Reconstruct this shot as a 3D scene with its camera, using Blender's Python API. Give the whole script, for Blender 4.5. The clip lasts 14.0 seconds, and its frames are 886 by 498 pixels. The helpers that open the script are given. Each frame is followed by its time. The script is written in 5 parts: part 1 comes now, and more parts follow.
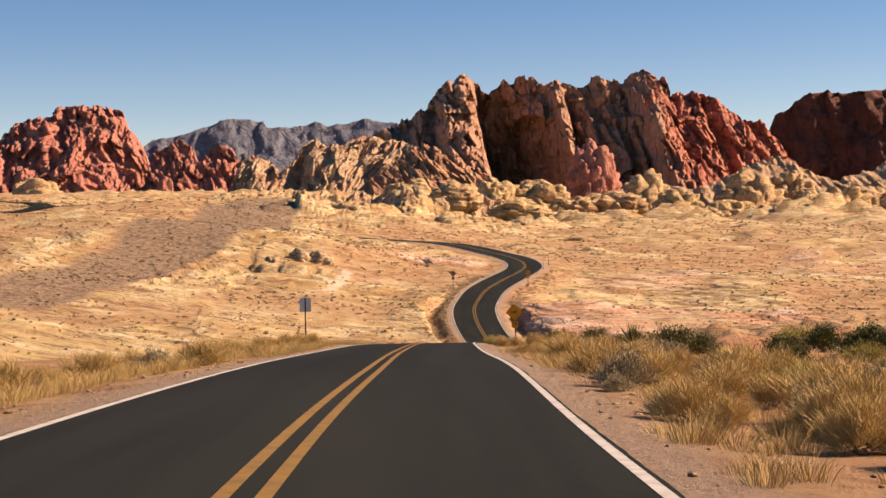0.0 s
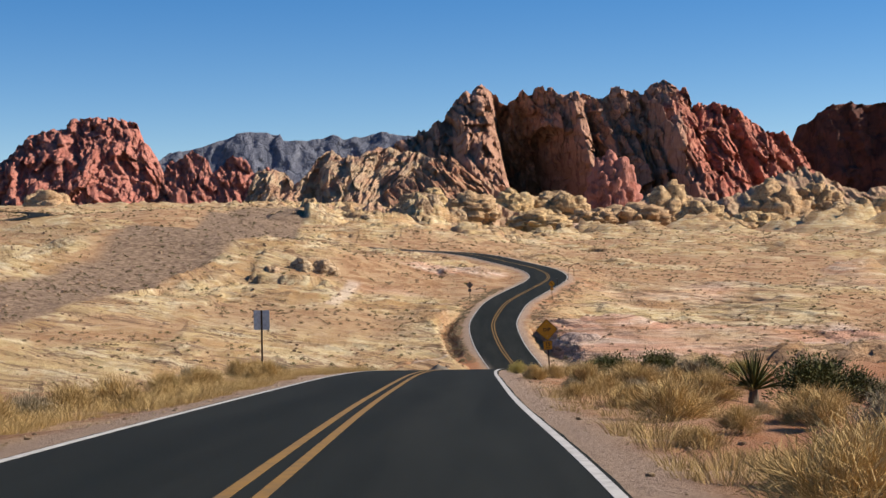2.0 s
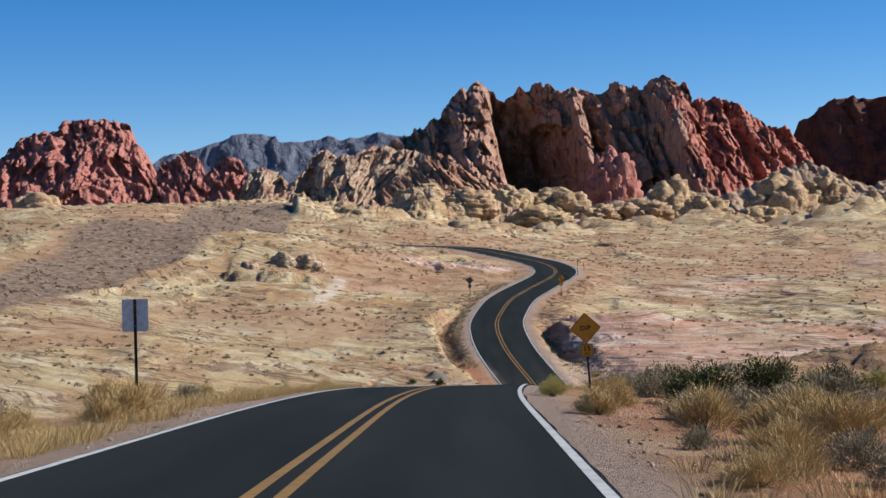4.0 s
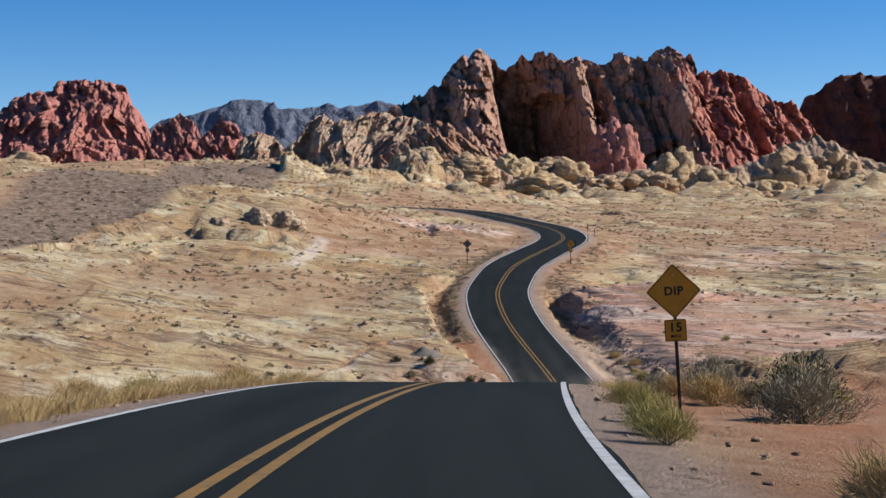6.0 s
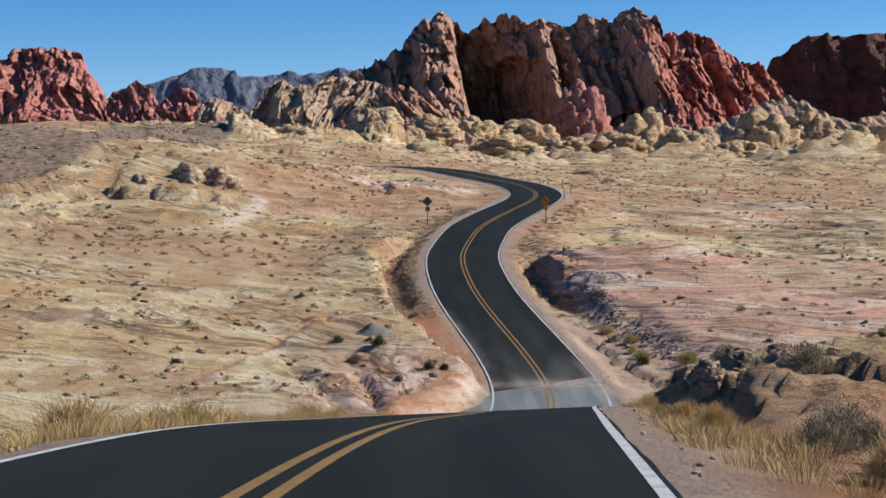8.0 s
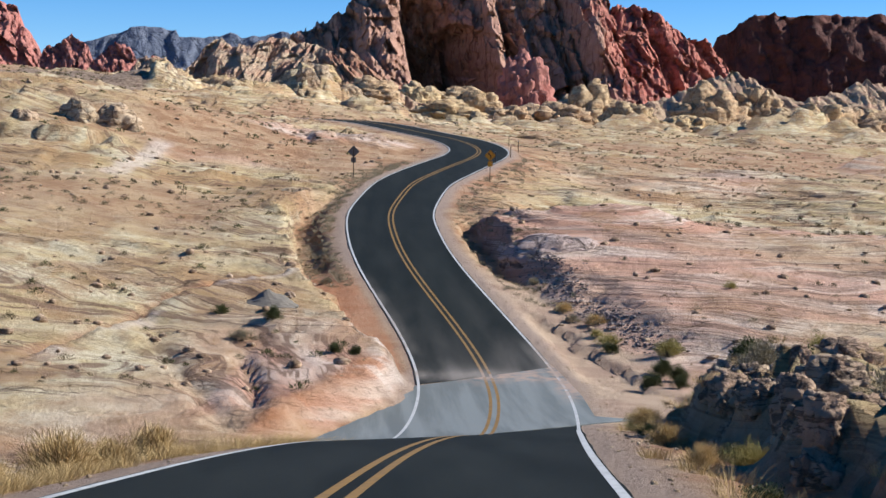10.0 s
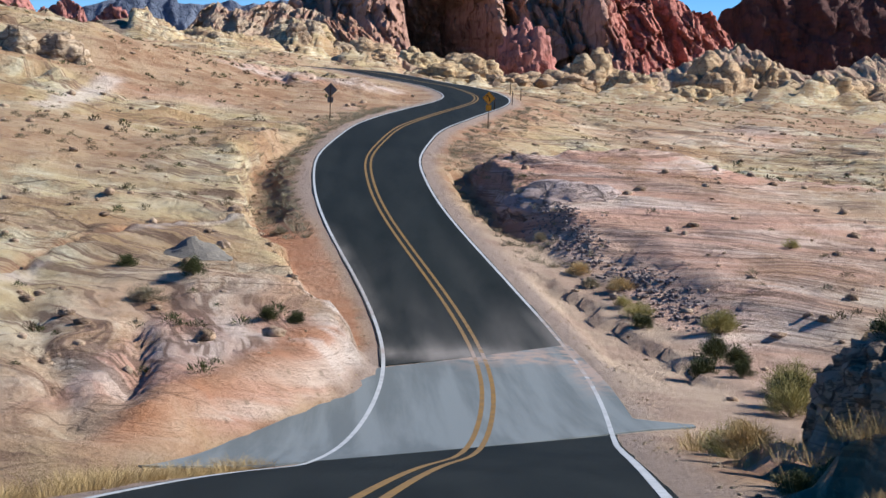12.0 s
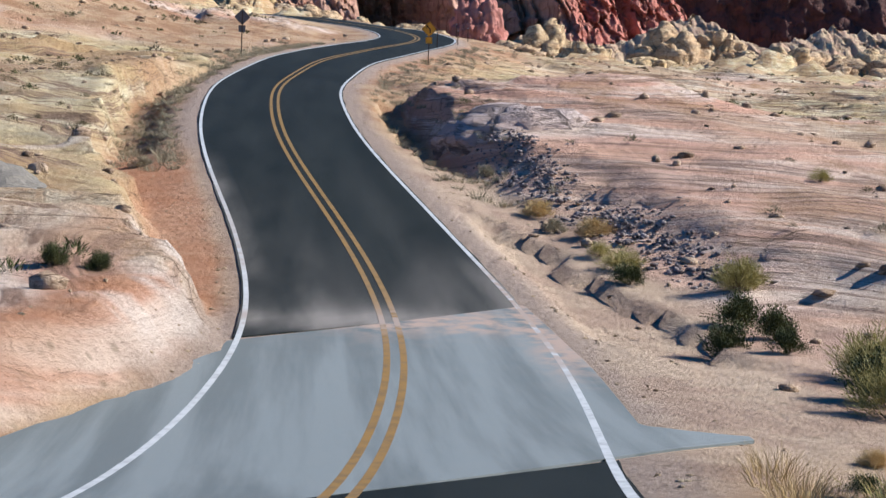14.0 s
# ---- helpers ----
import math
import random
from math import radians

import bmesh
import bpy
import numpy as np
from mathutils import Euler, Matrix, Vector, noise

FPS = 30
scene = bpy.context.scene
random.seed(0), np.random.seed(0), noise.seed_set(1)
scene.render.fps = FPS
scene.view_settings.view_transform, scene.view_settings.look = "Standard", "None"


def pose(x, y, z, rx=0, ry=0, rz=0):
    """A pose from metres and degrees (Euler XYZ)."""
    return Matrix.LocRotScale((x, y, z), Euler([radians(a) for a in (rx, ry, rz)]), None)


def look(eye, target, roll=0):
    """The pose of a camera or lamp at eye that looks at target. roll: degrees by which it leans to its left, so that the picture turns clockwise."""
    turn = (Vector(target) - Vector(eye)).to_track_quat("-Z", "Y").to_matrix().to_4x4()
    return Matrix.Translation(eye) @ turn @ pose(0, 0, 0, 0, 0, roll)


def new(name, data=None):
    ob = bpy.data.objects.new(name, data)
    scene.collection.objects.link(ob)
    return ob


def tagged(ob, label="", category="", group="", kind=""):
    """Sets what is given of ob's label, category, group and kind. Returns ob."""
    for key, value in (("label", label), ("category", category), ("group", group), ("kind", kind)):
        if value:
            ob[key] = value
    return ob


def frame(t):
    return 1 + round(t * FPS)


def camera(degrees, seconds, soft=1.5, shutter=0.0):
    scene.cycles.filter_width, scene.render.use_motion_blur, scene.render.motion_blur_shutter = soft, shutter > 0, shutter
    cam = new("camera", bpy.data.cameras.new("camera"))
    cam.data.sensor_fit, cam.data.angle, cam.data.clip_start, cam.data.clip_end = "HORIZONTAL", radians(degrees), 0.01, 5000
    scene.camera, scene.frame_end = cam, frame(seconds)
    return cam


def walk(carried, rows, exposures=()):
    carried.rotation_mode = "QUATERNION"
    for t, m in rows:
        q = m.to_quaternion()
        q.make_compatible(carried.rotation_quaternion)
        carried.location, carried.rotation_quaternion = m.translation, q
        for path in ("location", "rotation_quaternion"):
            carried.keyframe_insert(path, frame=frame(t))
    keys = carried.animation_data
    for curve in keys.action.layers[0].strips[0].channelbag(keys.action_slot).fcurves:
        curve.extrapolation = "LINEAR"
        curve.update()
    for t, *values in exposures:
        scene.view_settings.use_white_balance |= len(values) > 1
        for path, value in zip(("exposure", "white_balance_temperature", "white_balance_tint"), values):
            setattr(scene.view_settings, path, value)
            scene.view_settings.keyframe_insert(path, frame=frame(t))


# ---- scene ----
cam = camera(29.292, 14.0)
PATH = [
    (0, (0.000, -0.000, 0.000), (0.001, 100.000, 0.006), -1.08),
    (0.5, (0.163, 6.532, -0.180), (-0.175, 106.508, 1.961), -1.76),
    (1, (0.266, 12.871, -0.445), (0.595, 112.803, 3.216), -1.31),
    (1.5, (0.281, 19.190, -0.686), (-0.037, 119.176, 0.921), -0.65),
    (2, (0.284, 25.697, -0.799), (-0.741, 125.688, 0.062), -1.04),
    (2.5, (0.272, 32.194, -1.070), (-0.226, 132.190, -0.348), -1.64),
    (4.8, (0.061, 62.655, -2.358), (-1.775, 162.628, -0.922), -1.33),
    (5, (0.082, 65.368, -2.501), (-2.489, 165.320, -0.760), -1.45),
    (5.5, (0.167, 72.180, -2.855), (-1.432, 172.160, -1.717), -1.86),
    (6, (0.201, 79.123, -3.181), (-0.552, 179.117, -3.943), -0.30),
    (6.5, (0.280, 86.029, -3.475), (-0.439, 186.021, -4.530), -0.61),
    (7, (0.390, 92.880, -3.809), (1.377, 192.874, -4.289), -1.13),
    (7.5, (0.578, 99.471, -4.076), (1.161, 199.430, -6.895), -1.01),
    (8, (0.834, 105.807, -4.378), (2.144, 205.762, -7.058), -0.88),
    (8.5, (1.168, 111.943, -4.829), (3.313, 211.846, -8.675), -0.38),
    (8.7, (1.309, 114.431, -4.982), (4.057, 214.312, -8.997), -0.50),
    (10.8, (2.777, 138.300, -6.922), (8.132, 238.005, -12.427), 2.17),
    (11, (2.962, 140.338, -7.163), (8.056, 239.994, -13.698), 2.39),
    (11.5, (3.432, 145.445, -7.754), (8.851, 245.047, -14.838), 1.71),
    (12, (3.910, 150.567, -8.337), (9.090, 250.254, -14.310), 2.06),
    (12.5, (4.442, 155.512, -9.008), (9.509, 255.224, -14.644), 2.70),
    (13, (5.064, 160.386, -9.709), (11.099, 259.968, -16.556), 2.37),
    (13.5, (5.678, 165.176, -10.359), (12.035, 264.719, -17.488), 1.85),
    (14, (6.316, 169.930, -10.963), (14.341, 269.351, -18.112), 2.11),
]
walk(cam, [(t, look(eye, target, roll)) for t, eye, target, roll in PATH],
     [(0, 0.93, 11200, 30), (0.5, 0.89, 11000, 30), (0.9, 0.87, 10600, 27), (1.15, 0.76, 8600, 20), (1.5, 0.65, 6400, 12), (2.0, 0.66, 7400, 14), (2.5, 0.59, 6750, 12), (5.0, 0.52, 6250, 11), (6.0, 0.49, 6250, 11), (7.0, 0.52, 6250, 10), (8.7, 0.60, 6300, 10), (10.8, 0.90, 5950, 9), (11.5, 0.91, 5950, 9), (12.3, 0.79, 5850, 9), (13.2, 1.01, 5900, 9), (14, 1.04, 5900, 8)])

# ---- light ----
SUN_AZ, SUN_EL = radians(83), radians(34)      # azimuth from straight ahead towards the right
world = bpy.data.worlds.new("sky")
scene.world = world
world.use_nodes = True
wn = world.node_tree.nodes
sky = wn.new("ShaderNodeTexSky")
sky.sky_type = "NISHITA"
sky.sun_disc = False
sky.sun_elevation, sky.sun_rotation = SUN_EL, SUN_AZ
sky.altitude, sky.air_density, sky.dust_density, sky.ozone_density = 1500, 0.8, 0.0, 1.5
wn["Background"].inputs["Strength"].default_value = 0.081
clear = wn.new("ShaderNodeHueSaturation")       # the dry, deep blue of desert air
clear.inputs["Hue"].default_value, clear.inputs["Saturation"].default_value = 0.508, 1.48
world.node_tree.links.new(sky.outputs[0], clear.inputs["Color"])
world.node_tree.links.new(clear.outputs[0], wn["Background"].inputs["Color"])
sun = new("sun", bpy.data.lights.new("sun", "SUN"))
sun.data.energy, sun.data.angle, sun.data.color = 5.0, radians(0.5), (1.0, 0.95, 0.87)
sun.matrix_world = look((60 * math.sin(SUN_AZ), 60 * math.cos(SUN_AZ), 60 * math.tan(SUN_EL)), (0, 0, 0))


# ---- materials ----
class Nodes:
    """A short way to write node materials."""
    def __init__(self, name):
        self.m = bpy.data.materials.new(name)
        self.m.use_nodes = True
        self.t = self.m.node_tree
        self.b = self.t.nodes["Principled BSDF"]
        self.b.inputs["Roughness"].default_value = 0.9
        self.b.inputs["Specular IOR Level"].default_value = 0.25

    def put(self, sock, v):
        if isinstance(v, bpy.types.NodeSocket):
            self.t.links.new(v, sock)
        elif isinstance(v, tuple) and len(v) == 3 and sock.type == "RGBA":
            sock.default_value = (*v, 1)
        else:
            sock.default_value = v

    def where(self, scale=(1, 1, 1), turn=(0, 0, 0)):
        g = self.t.nodes.new("ShaderNodeNewGeometry")
        mp = self.t.nodes.new("ShaderNodeMapping")
        self.t.links.new(g.outputs["Position"], mp.inputs["Vector"])
        mp.inputs["Scale"].default_value = scale
        mp.inputs["Rotation"].default_value = turn
        return mp.outputs[0]

    def noise(self, scale, detail=6, rough=0.6, at=None, distort=0.0):
        n = self.t.nodes.new("ShaderNodeTexNoise")
        n.inputs["Scale"].default_value, n.inputs["Detail"].default_value = scale, detail
        n.inputs["Roughness"].default_value, n.inputs["Distortion"].default_value = rough, distort
        self.t.links.new(at if at else self.where(), n.inputs["Vector"])
        return n.outputs["Fac"]

    def cells(self, scale, at=None, feature="F1", out="Distance"):
        n = self.t.nodes.new("ShaderNodeTexVoronoi")
        n.feature = feature
        n.inputs["Scale"].default_value = scale
        self.t.links.new(at if at else self.where(), n.inputs["Vector"])
        return n.outputs[out]

    def band(self, v, lo, hi):
        """0 below lo, 1 above hi."""
        n = self.t.nodes.new("ShaderNodeMapRange")
        n.interpolation_type = "SMOOTHSTEP"
        self.put(n.inputs[0], v)
        n.inputs[1].default_value, n.inputs[2].default_value = lo, hi
        return n.outputs[0]

    def calc(self, op, a, b=0.0):
        n = self.t.nodes.new("ShaderNodeMath")
        n.operation = op
        self.put(n.inputs[0], a)
        self.put(n.inputs[1], b)
        return n.outputs[0]

    def mix(self, f, a, b, how="MIX"):
        n = self.t.nodes.new("ShaderNodeMix")
        n.data_type, n.blend_type = "RGBA", how
        self.put(n.inputs[0], f)
        self.put(n.inputs[6], a)
        self.put(n.inputs[7], b)
        return n.outputs[2]

    def warp(self, at, scale, amount):
        """Shifts a place by noise, so that patterns bend."""
        n = self.t.nodes.new("ShaderNodeTexNoise")
        n.inputs["Scale"].default_value, n.inputs["Detail"].default_value = scale, 4
        self.t.links.new(at, n.inputs["Vector"])
        m = self.t.nodes.new("ShaderNodeVectorMath")
        m.operation = "MULTIPLY_ADD"
        self.t.links.new(n.outputs["Color"], m.inputs[0])
        m.inputs[1].default_value = (amount, amount, amount)
        self.t.links.new(at, m.inputs[2])
        return m.outputs[0]

    def cracks(self, scale, stretch, turn, width, bend=0.6):
        """1 along thin, bent joints in the rock."""
        at = self.warp(self.where(stretch, turn), scale * 0.8, bend / scale)
        return self.calc("SUBTRACT", 1.0, self.band(self.cells(scale, at, "DISTANCE_TO_EDGE"), width * 0.3, width))

    def attr(self, name, channel=None):
        n = self.t.nodes.new("ShaderNodeAttribute")
        n.attribute_name = name
        if channel is None:
            return n.outputs["Fac"]
        s = self.t.nodes.new("ShaderNodeSeparateColor")
        self.t.links.new(n.outputs["Color"], s.inputs[0])
        return s.outputs[channel]

    def random(self):
        return self.t.nodes.new("ShaderNodeObjectInfo").outputs["Random"]

    def island(self):
        return self.t.nodes.new("ShaderNodeNewGeometry").outputs["Random Per Island"]

    def bump(self, h, dist, strength=1.0):
        n = self.t.nodes.new("ShaderNodeBump")
        n.inputs["Strength"].default_value, n.inputs["Distance"].default_value = strength, dist
        self.put(n.inputs["Height"], h)
        if self.b.inputs["Normal"].links:
            self.t.links.new(self.b.inputs["Normal"].links[0].from_socket, n.inputs["Normal"])
        self.t.links.new(n.outputs[0], self.b.inputs["Normal"])

    def done(self, colour, rough=None):
        self.put(self.b.inputs["Base Color"], colour)
        if rough is not None:
            self.put(self.b.inputs["Roughness"], rough)
        return self.m


def ground_material():
    n = Nodes("desert_ground")
    big, mid, fine = n.noise(0.035, 5), n.noise(0.3, 7, 0.65), n.noise(5.0, 6, 0.7)
    def strata(lay, wide):
        """Noise that runs along the beds: lay changes a metre across them, wide along them."""
        j = n.t.nodes.new("ShaderNodeCombineXYZ")
        sp = n.t.nodes.new("ShaderNodeSeparateXYZ")
        n.t.links.new(n.where((wide, wide, wide)), sp.inputs[0])
        n.put(j.inputs[0], sp.outputs[0])
        n.put(j.inputs[1], sp.outputs[1])
        n.put(j.inputs[2], n.calc("MULTIPLY", n.attr("bed"), lay))
        return j.outputs[0]
    beds = n.noise(1.0, 5, 0.6, strata(1.1, 0.03), 0.3)
    cream = n.mix(n.band(beds, 0.42, 0.58), (0.42, 0.295, 0.155), (0.58, 0.495, 0.325))
    cream = n.mix(n.band(mid, 0.40, 0.64), cream, (0.46, 0.345, 0.17))
    pink = n.mix(n.band(beds, 0.42, 0.58), (0.50, 0.275, 0.18), (0.60, 0.455, 0.35))
    rock = n.mix(n.attr("zone", "Blue"), cream, pink)
    rock = n.mix(n.band(big, 0.54, 0.70), rock, (0.408, 0.252, 0.143))
    # thin soil that lies in the hollows of the rock, and the fine lines of its beds
    dirt = n.calc("MULTIPLY", n.band(n.noise(0.11, 9, 0.72, n.where((1, 0.55, 1))), 0.48, 0.57), 0.62)
    rock = n.mix(dirt, rock, (0.31, 0.168, 0.072))
    fine_bed = n.noise(1.0, 4, 0.6, strata(2.6, 0.05), 0.3)
    lines = n.calc("SUBTRACT", 1.0, n.band(n.calc("ABSOLUTE", n.calc("SUBTRACT", fine_bed, 0.5)), 0.008, 0.045))
    rock = n.mix(n.calc("MULTIPLY", n.calc("MULTIPLY", lines, n.band(n.noise(0.09, 4), 0.36, 0.56)), 0.8), rock, (0.165, 0.090, 0.055))
    sand = n.mix(n.band(mid, 0.35, 0.65), (0.367, 0.16, 0.0714), (0.408, 0.224, 0.126))
    pave = n.mix(n.band(n.noise(1.1, 8, 0.75), 0.40, 0.62), (0.125, 0.080, 0.052), (0.31, 0.225, 0.155))
    soil = n.mix(n.band(mid, 0.4, 0.6), (0.27, 0.145, 0.072), (0.40, 0.265, 0.15))
    c = n.mix(n.attr("zone", "Green"), soil, rock)
    c = n.mix(n.attr("zone2", "Red"), c, sand)
    c = n.mix(n.attr("zone", "Red"), c, pave)
    grit = n.mix(n.band(n.noise(14, 4, 0.8), 0.3, 0.7), (0.24, 0.165, 0.12), (0.38, 0.285, 0.215))
    c = n.mix(n.attr("zone2", "Green"), c, grit)
    c = n.mix(n.attr("zone2", "Blue"), c, (0.62, 0.515, 0.425))
    stone = n.attr("zone", "Green")
    varnish = n.calc("MULTIPLY", n.band(n.noise(0.8, 8, 0.7), 0.54, 0.68), 0.32)
    c = n.mix(n.calc("MULTIPLY", varnish, stone), c, (0.163, 0.102, 0.0612))
    # joints and bedding cracks, in patches
    j1 = n.cracks(0.42, (0.22, 0.9, 1.6), (0.0, 0.0, 0.35), 0.022, 0.25)
    j2 = n.cracks(1.3, (0.16, 0.8, 1.5), (0.0, 0.0, -0.15), 0.032, 0.25)
    j3 = n.cracks(0.16, (0.5, 0.9, 1.0), (0.0, 0.0, 1.1), 0.010, 0.3)
    thin = n.calc("MULTIPLY", j2, n.band(n.noise(0.12, 4), 0.52, 0.64))
    j = n.calc("MAXIMUM", n.calc("MAXIMUM", n.calc("MULTIPLY", j1, n.band(n.noise(0.07, 4), 0.56, 0.66)), n.calc("MULTIPLY", j3, n.band(n.noise(0.03, 4), 0.55, 0.66))), thin)
    j = n.calc("MULTIPLY", j, stone)
    c = n.mix(n.calc("MULTIPLY", j, 0.7), c, (0.136, 0.0816, 0.0476))
    # loose stones and tiny dry plants on the soil between
    speck = n.calc("SUBTRACT", 1.0, n.band(n.cells(1.7), 0.10, 0.22))
    speck = n.calc("MULTIPLY", speck, n.band(n.noise(0.25, 5), 0.46, 0.60))
    c = n.mix(n.calc("MULTIPLY", speck, 0.4), c, (0.136, 0.102, 0.0544))
    c = n.mix(n.calc("MULTIPLY", n.band(fine, 0.5, 0.75), 0.25), c, (0.204, 0.136, 0.0884))
    n.bump(n.calc("SUBTRACT", 1.0, j), 0.18, 0.9)
    n.bump(n.calc("MULTIPLY", fine_bed, stone), 0.6, 0.7)
    n.bump(fine, 0.10)
    n.bump(n.noise(1.4, 8, 0.75), 0.26, 1.0)
    return n.done(c)


def asphalt_material():
    n = Nodes("asphalt")
    n.b.inputs["Specular IOR Level"].default_value = 0.06
    fine, mid = n.noise(60, 3, 0.8), n.noise(0.8, 6, 0.6, n.where((1, 0.03, 1)))
    c = n.mix(n.band(mid, 0.30, 0.72), (0.0080, 0.0108, 0.0098), (0.0160, 0.0190, 0.0170))
    c = n.mix(n.calc("MULTIPLY", n.band(fine, 0.5, 0.8), 0.5), c, (0.036, 0.038, 0.035))
    wear = n.calc("MULTIPLY", n.attr("wear"), n.band(n.noise(0.9, 3, 0.5, n.where((1, 0.10, 1))), 0.15, 0.85))
    c = n.mix(wear, c, (0.224, 0.197, 0.17))
    n.bump(fine, 0.008)
    return n.done(c, 0.82)


def concrete_material():
    n = Nodes("concrete")
    mid, fine = n.noise(1.3, 5, 0.55, n.where((1, 0.05, 1), (0, 0, 0.0))), n.noise(25, 5, 0.7)
    c = n.mix(n.band(mid, 0.38, 0.62), (0.108, 0.120, 0.115), (0.165, 0.180, 0.173))
    c = n.mix(n.calc("MULTIPLY", n.band(fine, 0.5, 0.75), 0.4), c, (0.116, 0.112, 0.105))
    c = n.mix(n.calc("MULTIPLY", n.attr("wear"), n.band(n.noise(1.5, 5), 0.35, 0.6)), c, (0.313, 0.224, 0.17))
    n.bump(fine, 0.006)
    return n.done(c, 0.85)


def paint_material(name, colour, dirt):
    n = Nodes(name)
    fade = n.band(n.noise(3.0, 7, 0.75), 0.42, 0.66)
    c = n.mix(n.calc("MULTIPLY", fade, 0.5), colour, dirt)
    return n.done(n.mix(n.calc("MULTIPLY", n.attr("wear"), n.band(n.noise(2, 5), 0.3, 0.55)), c, (0.286, 0.218, 0.17)), 0.7)


def cliff_material(name, a, b, dark, pale=None, scale=1.0, split=None):
    """Weathered sandstone: a and b in beds, dark desert varnish in streaks; beyond x = split the colour turns to pale."""
    n = Nodes(name)
    beds = n.noise(0.05 * scale, 6, 0.6, n.where((0.7, 0.7, 1.6), (0.2, 0.1, 0)), 0.8)
    streak = n.noise(0.09 * scale, 8, 0.72, n.where((1.4, 1.4, 0.35)))
    c = n.mix(n.band(beds, 0.38, 0.62), a, b)
    if pale:
        s = n.t.nodes.new("ShaderNodeSeparateXYZ")
        n.t.links.new(n.where(), s.inputs[0])
        edge = n.calc("ADD", s.outputs[0], n.calc("MULTIPLY", n.calc("SUBTRACT", n.noise(0.02 * scale, 7, 0.7), 0.5), 110.0))
        c = n.mix(n.band(edge, split - 14, split + 14), n.mix(n.band(beds, 0.4, 0.6), pale, (0.354, 0.197, 0.129)), c)
    c = n.mix(n.calc("MULTIPLY", n.band(streak, 0.50, 0.66), 0.75), c, dark)
    j = n.calc("MAXIMUM", n.cracks(0.045 * scale, (1.0, 1.0, 0.35), (0.0, 0.25, 0.0), 0.05), n.cracks(0.11 * scale, (1.0, 1.0, 0.5), (0.0, -0.2, 0.0), 0.06))
    c = n.mix(n.calc("MULTIPLY", j, 0.12), c, dark)
    n.bump(n.calc("SUBTRACT", 1.0, j), 1.6 / scale, 0.6)
    n.bump(streak, 3.0 / scale, 0.8)
    n.bump(n.noise(0.35 * scale, 8, 0.7), 1.0 / scale, 0.8)
    return n.done(c)


def plain(name, colour, rough=0.8, metal=0.0, vary=0.25, scale=8.0):
    n = Nodes(name)
    n.b.inputs["Metallic"].default_value = metal
    dark = tuple(v * (1 - vary) for v in colour)
    return n.done(n.mix(n.band(n.noise(scale, 6, 0.65), 0.35, 0.65), dark, colour), rough)


M_GROUND, M_ASPHALT, M_CONCRETE = ground_material(), asphalt_material(), concrete_material()
M_YELLOW = paint_material("yellow_line_paint", (0.215, 0.118, 0.024), (0.055, 0.045, 0.03))
M_WHITE = paint_material("white_line_paint", (0.43, 0.43, 0.415), (0.14, 0.138, 0.13))
M_MASSIF = cliff_material("banded_sandstone", (0.38, 0.122, 0.082), (0.44, 0.172, 0.122), (0.125, 0.045, 0.035), (0.43, 0.245, 0.175), 1.0, 205)
M_RED = cliff_material("red_sandstone", (0.36, 0.128, 0.098), (0.42, 0.178, 0.14), (0.115, 0.036, 0.025))
# the bluff's shade is put into these near-black reds
M_SHADED_RED = cliff_material("shaded_red_sandstone", (0.085, 0.034, 0.026), (0.12, 0.045, 0.033), (0.04, 0.018, 0.015))
M_SPUR = cliff_material("tan_sandstone", (0.40, 0.24, 0.145), (0.35, 0.165, 0.10), (0.15, 0.075, 0.05), scale=1.6)
M_PALE = cliff_material("pale_sandstone", (0.435, 0.32, 0.211), (0.394, 0.224, 0.15), (0.19, 0.102, 0.068))
M_HILL = cliff_material("broken_pale_sandstone", (0.435, 0.32, 0.197), (0.408, 0.252, 0.163), (0.184, 0.102, 0.0646), scale=3.0)
# distance haze is painted in as blue-grey rock colour
M_BLUE = cliff_material("haze_blue_rock", (0.116, 0.129, 0.17), (0.143, 0.16, 0.204), (0.0782, 0.0918, 0.129), scale=0.4)
M_STEEL = plain("galvanised_steel", (0.55, 0.57, 0.60), 0.38, 0.75)
M_BACK = plain("weathered_sign_back", (0.16, 0.135, 0.12), 0.7, 0.2)
M_POST = plain("rusty_steel_post", (0.109, 0.068, 0.0476), 0.75, 0.3)
M_SIGN = plain("yellow_sign_sheeting", (0.60, 0.26, 0.015), 0.45, 0.0, 0.12, 3)
M_BLACK = plain("black_sign_paint", (0.012, 0.012, 0.012), 0.5)


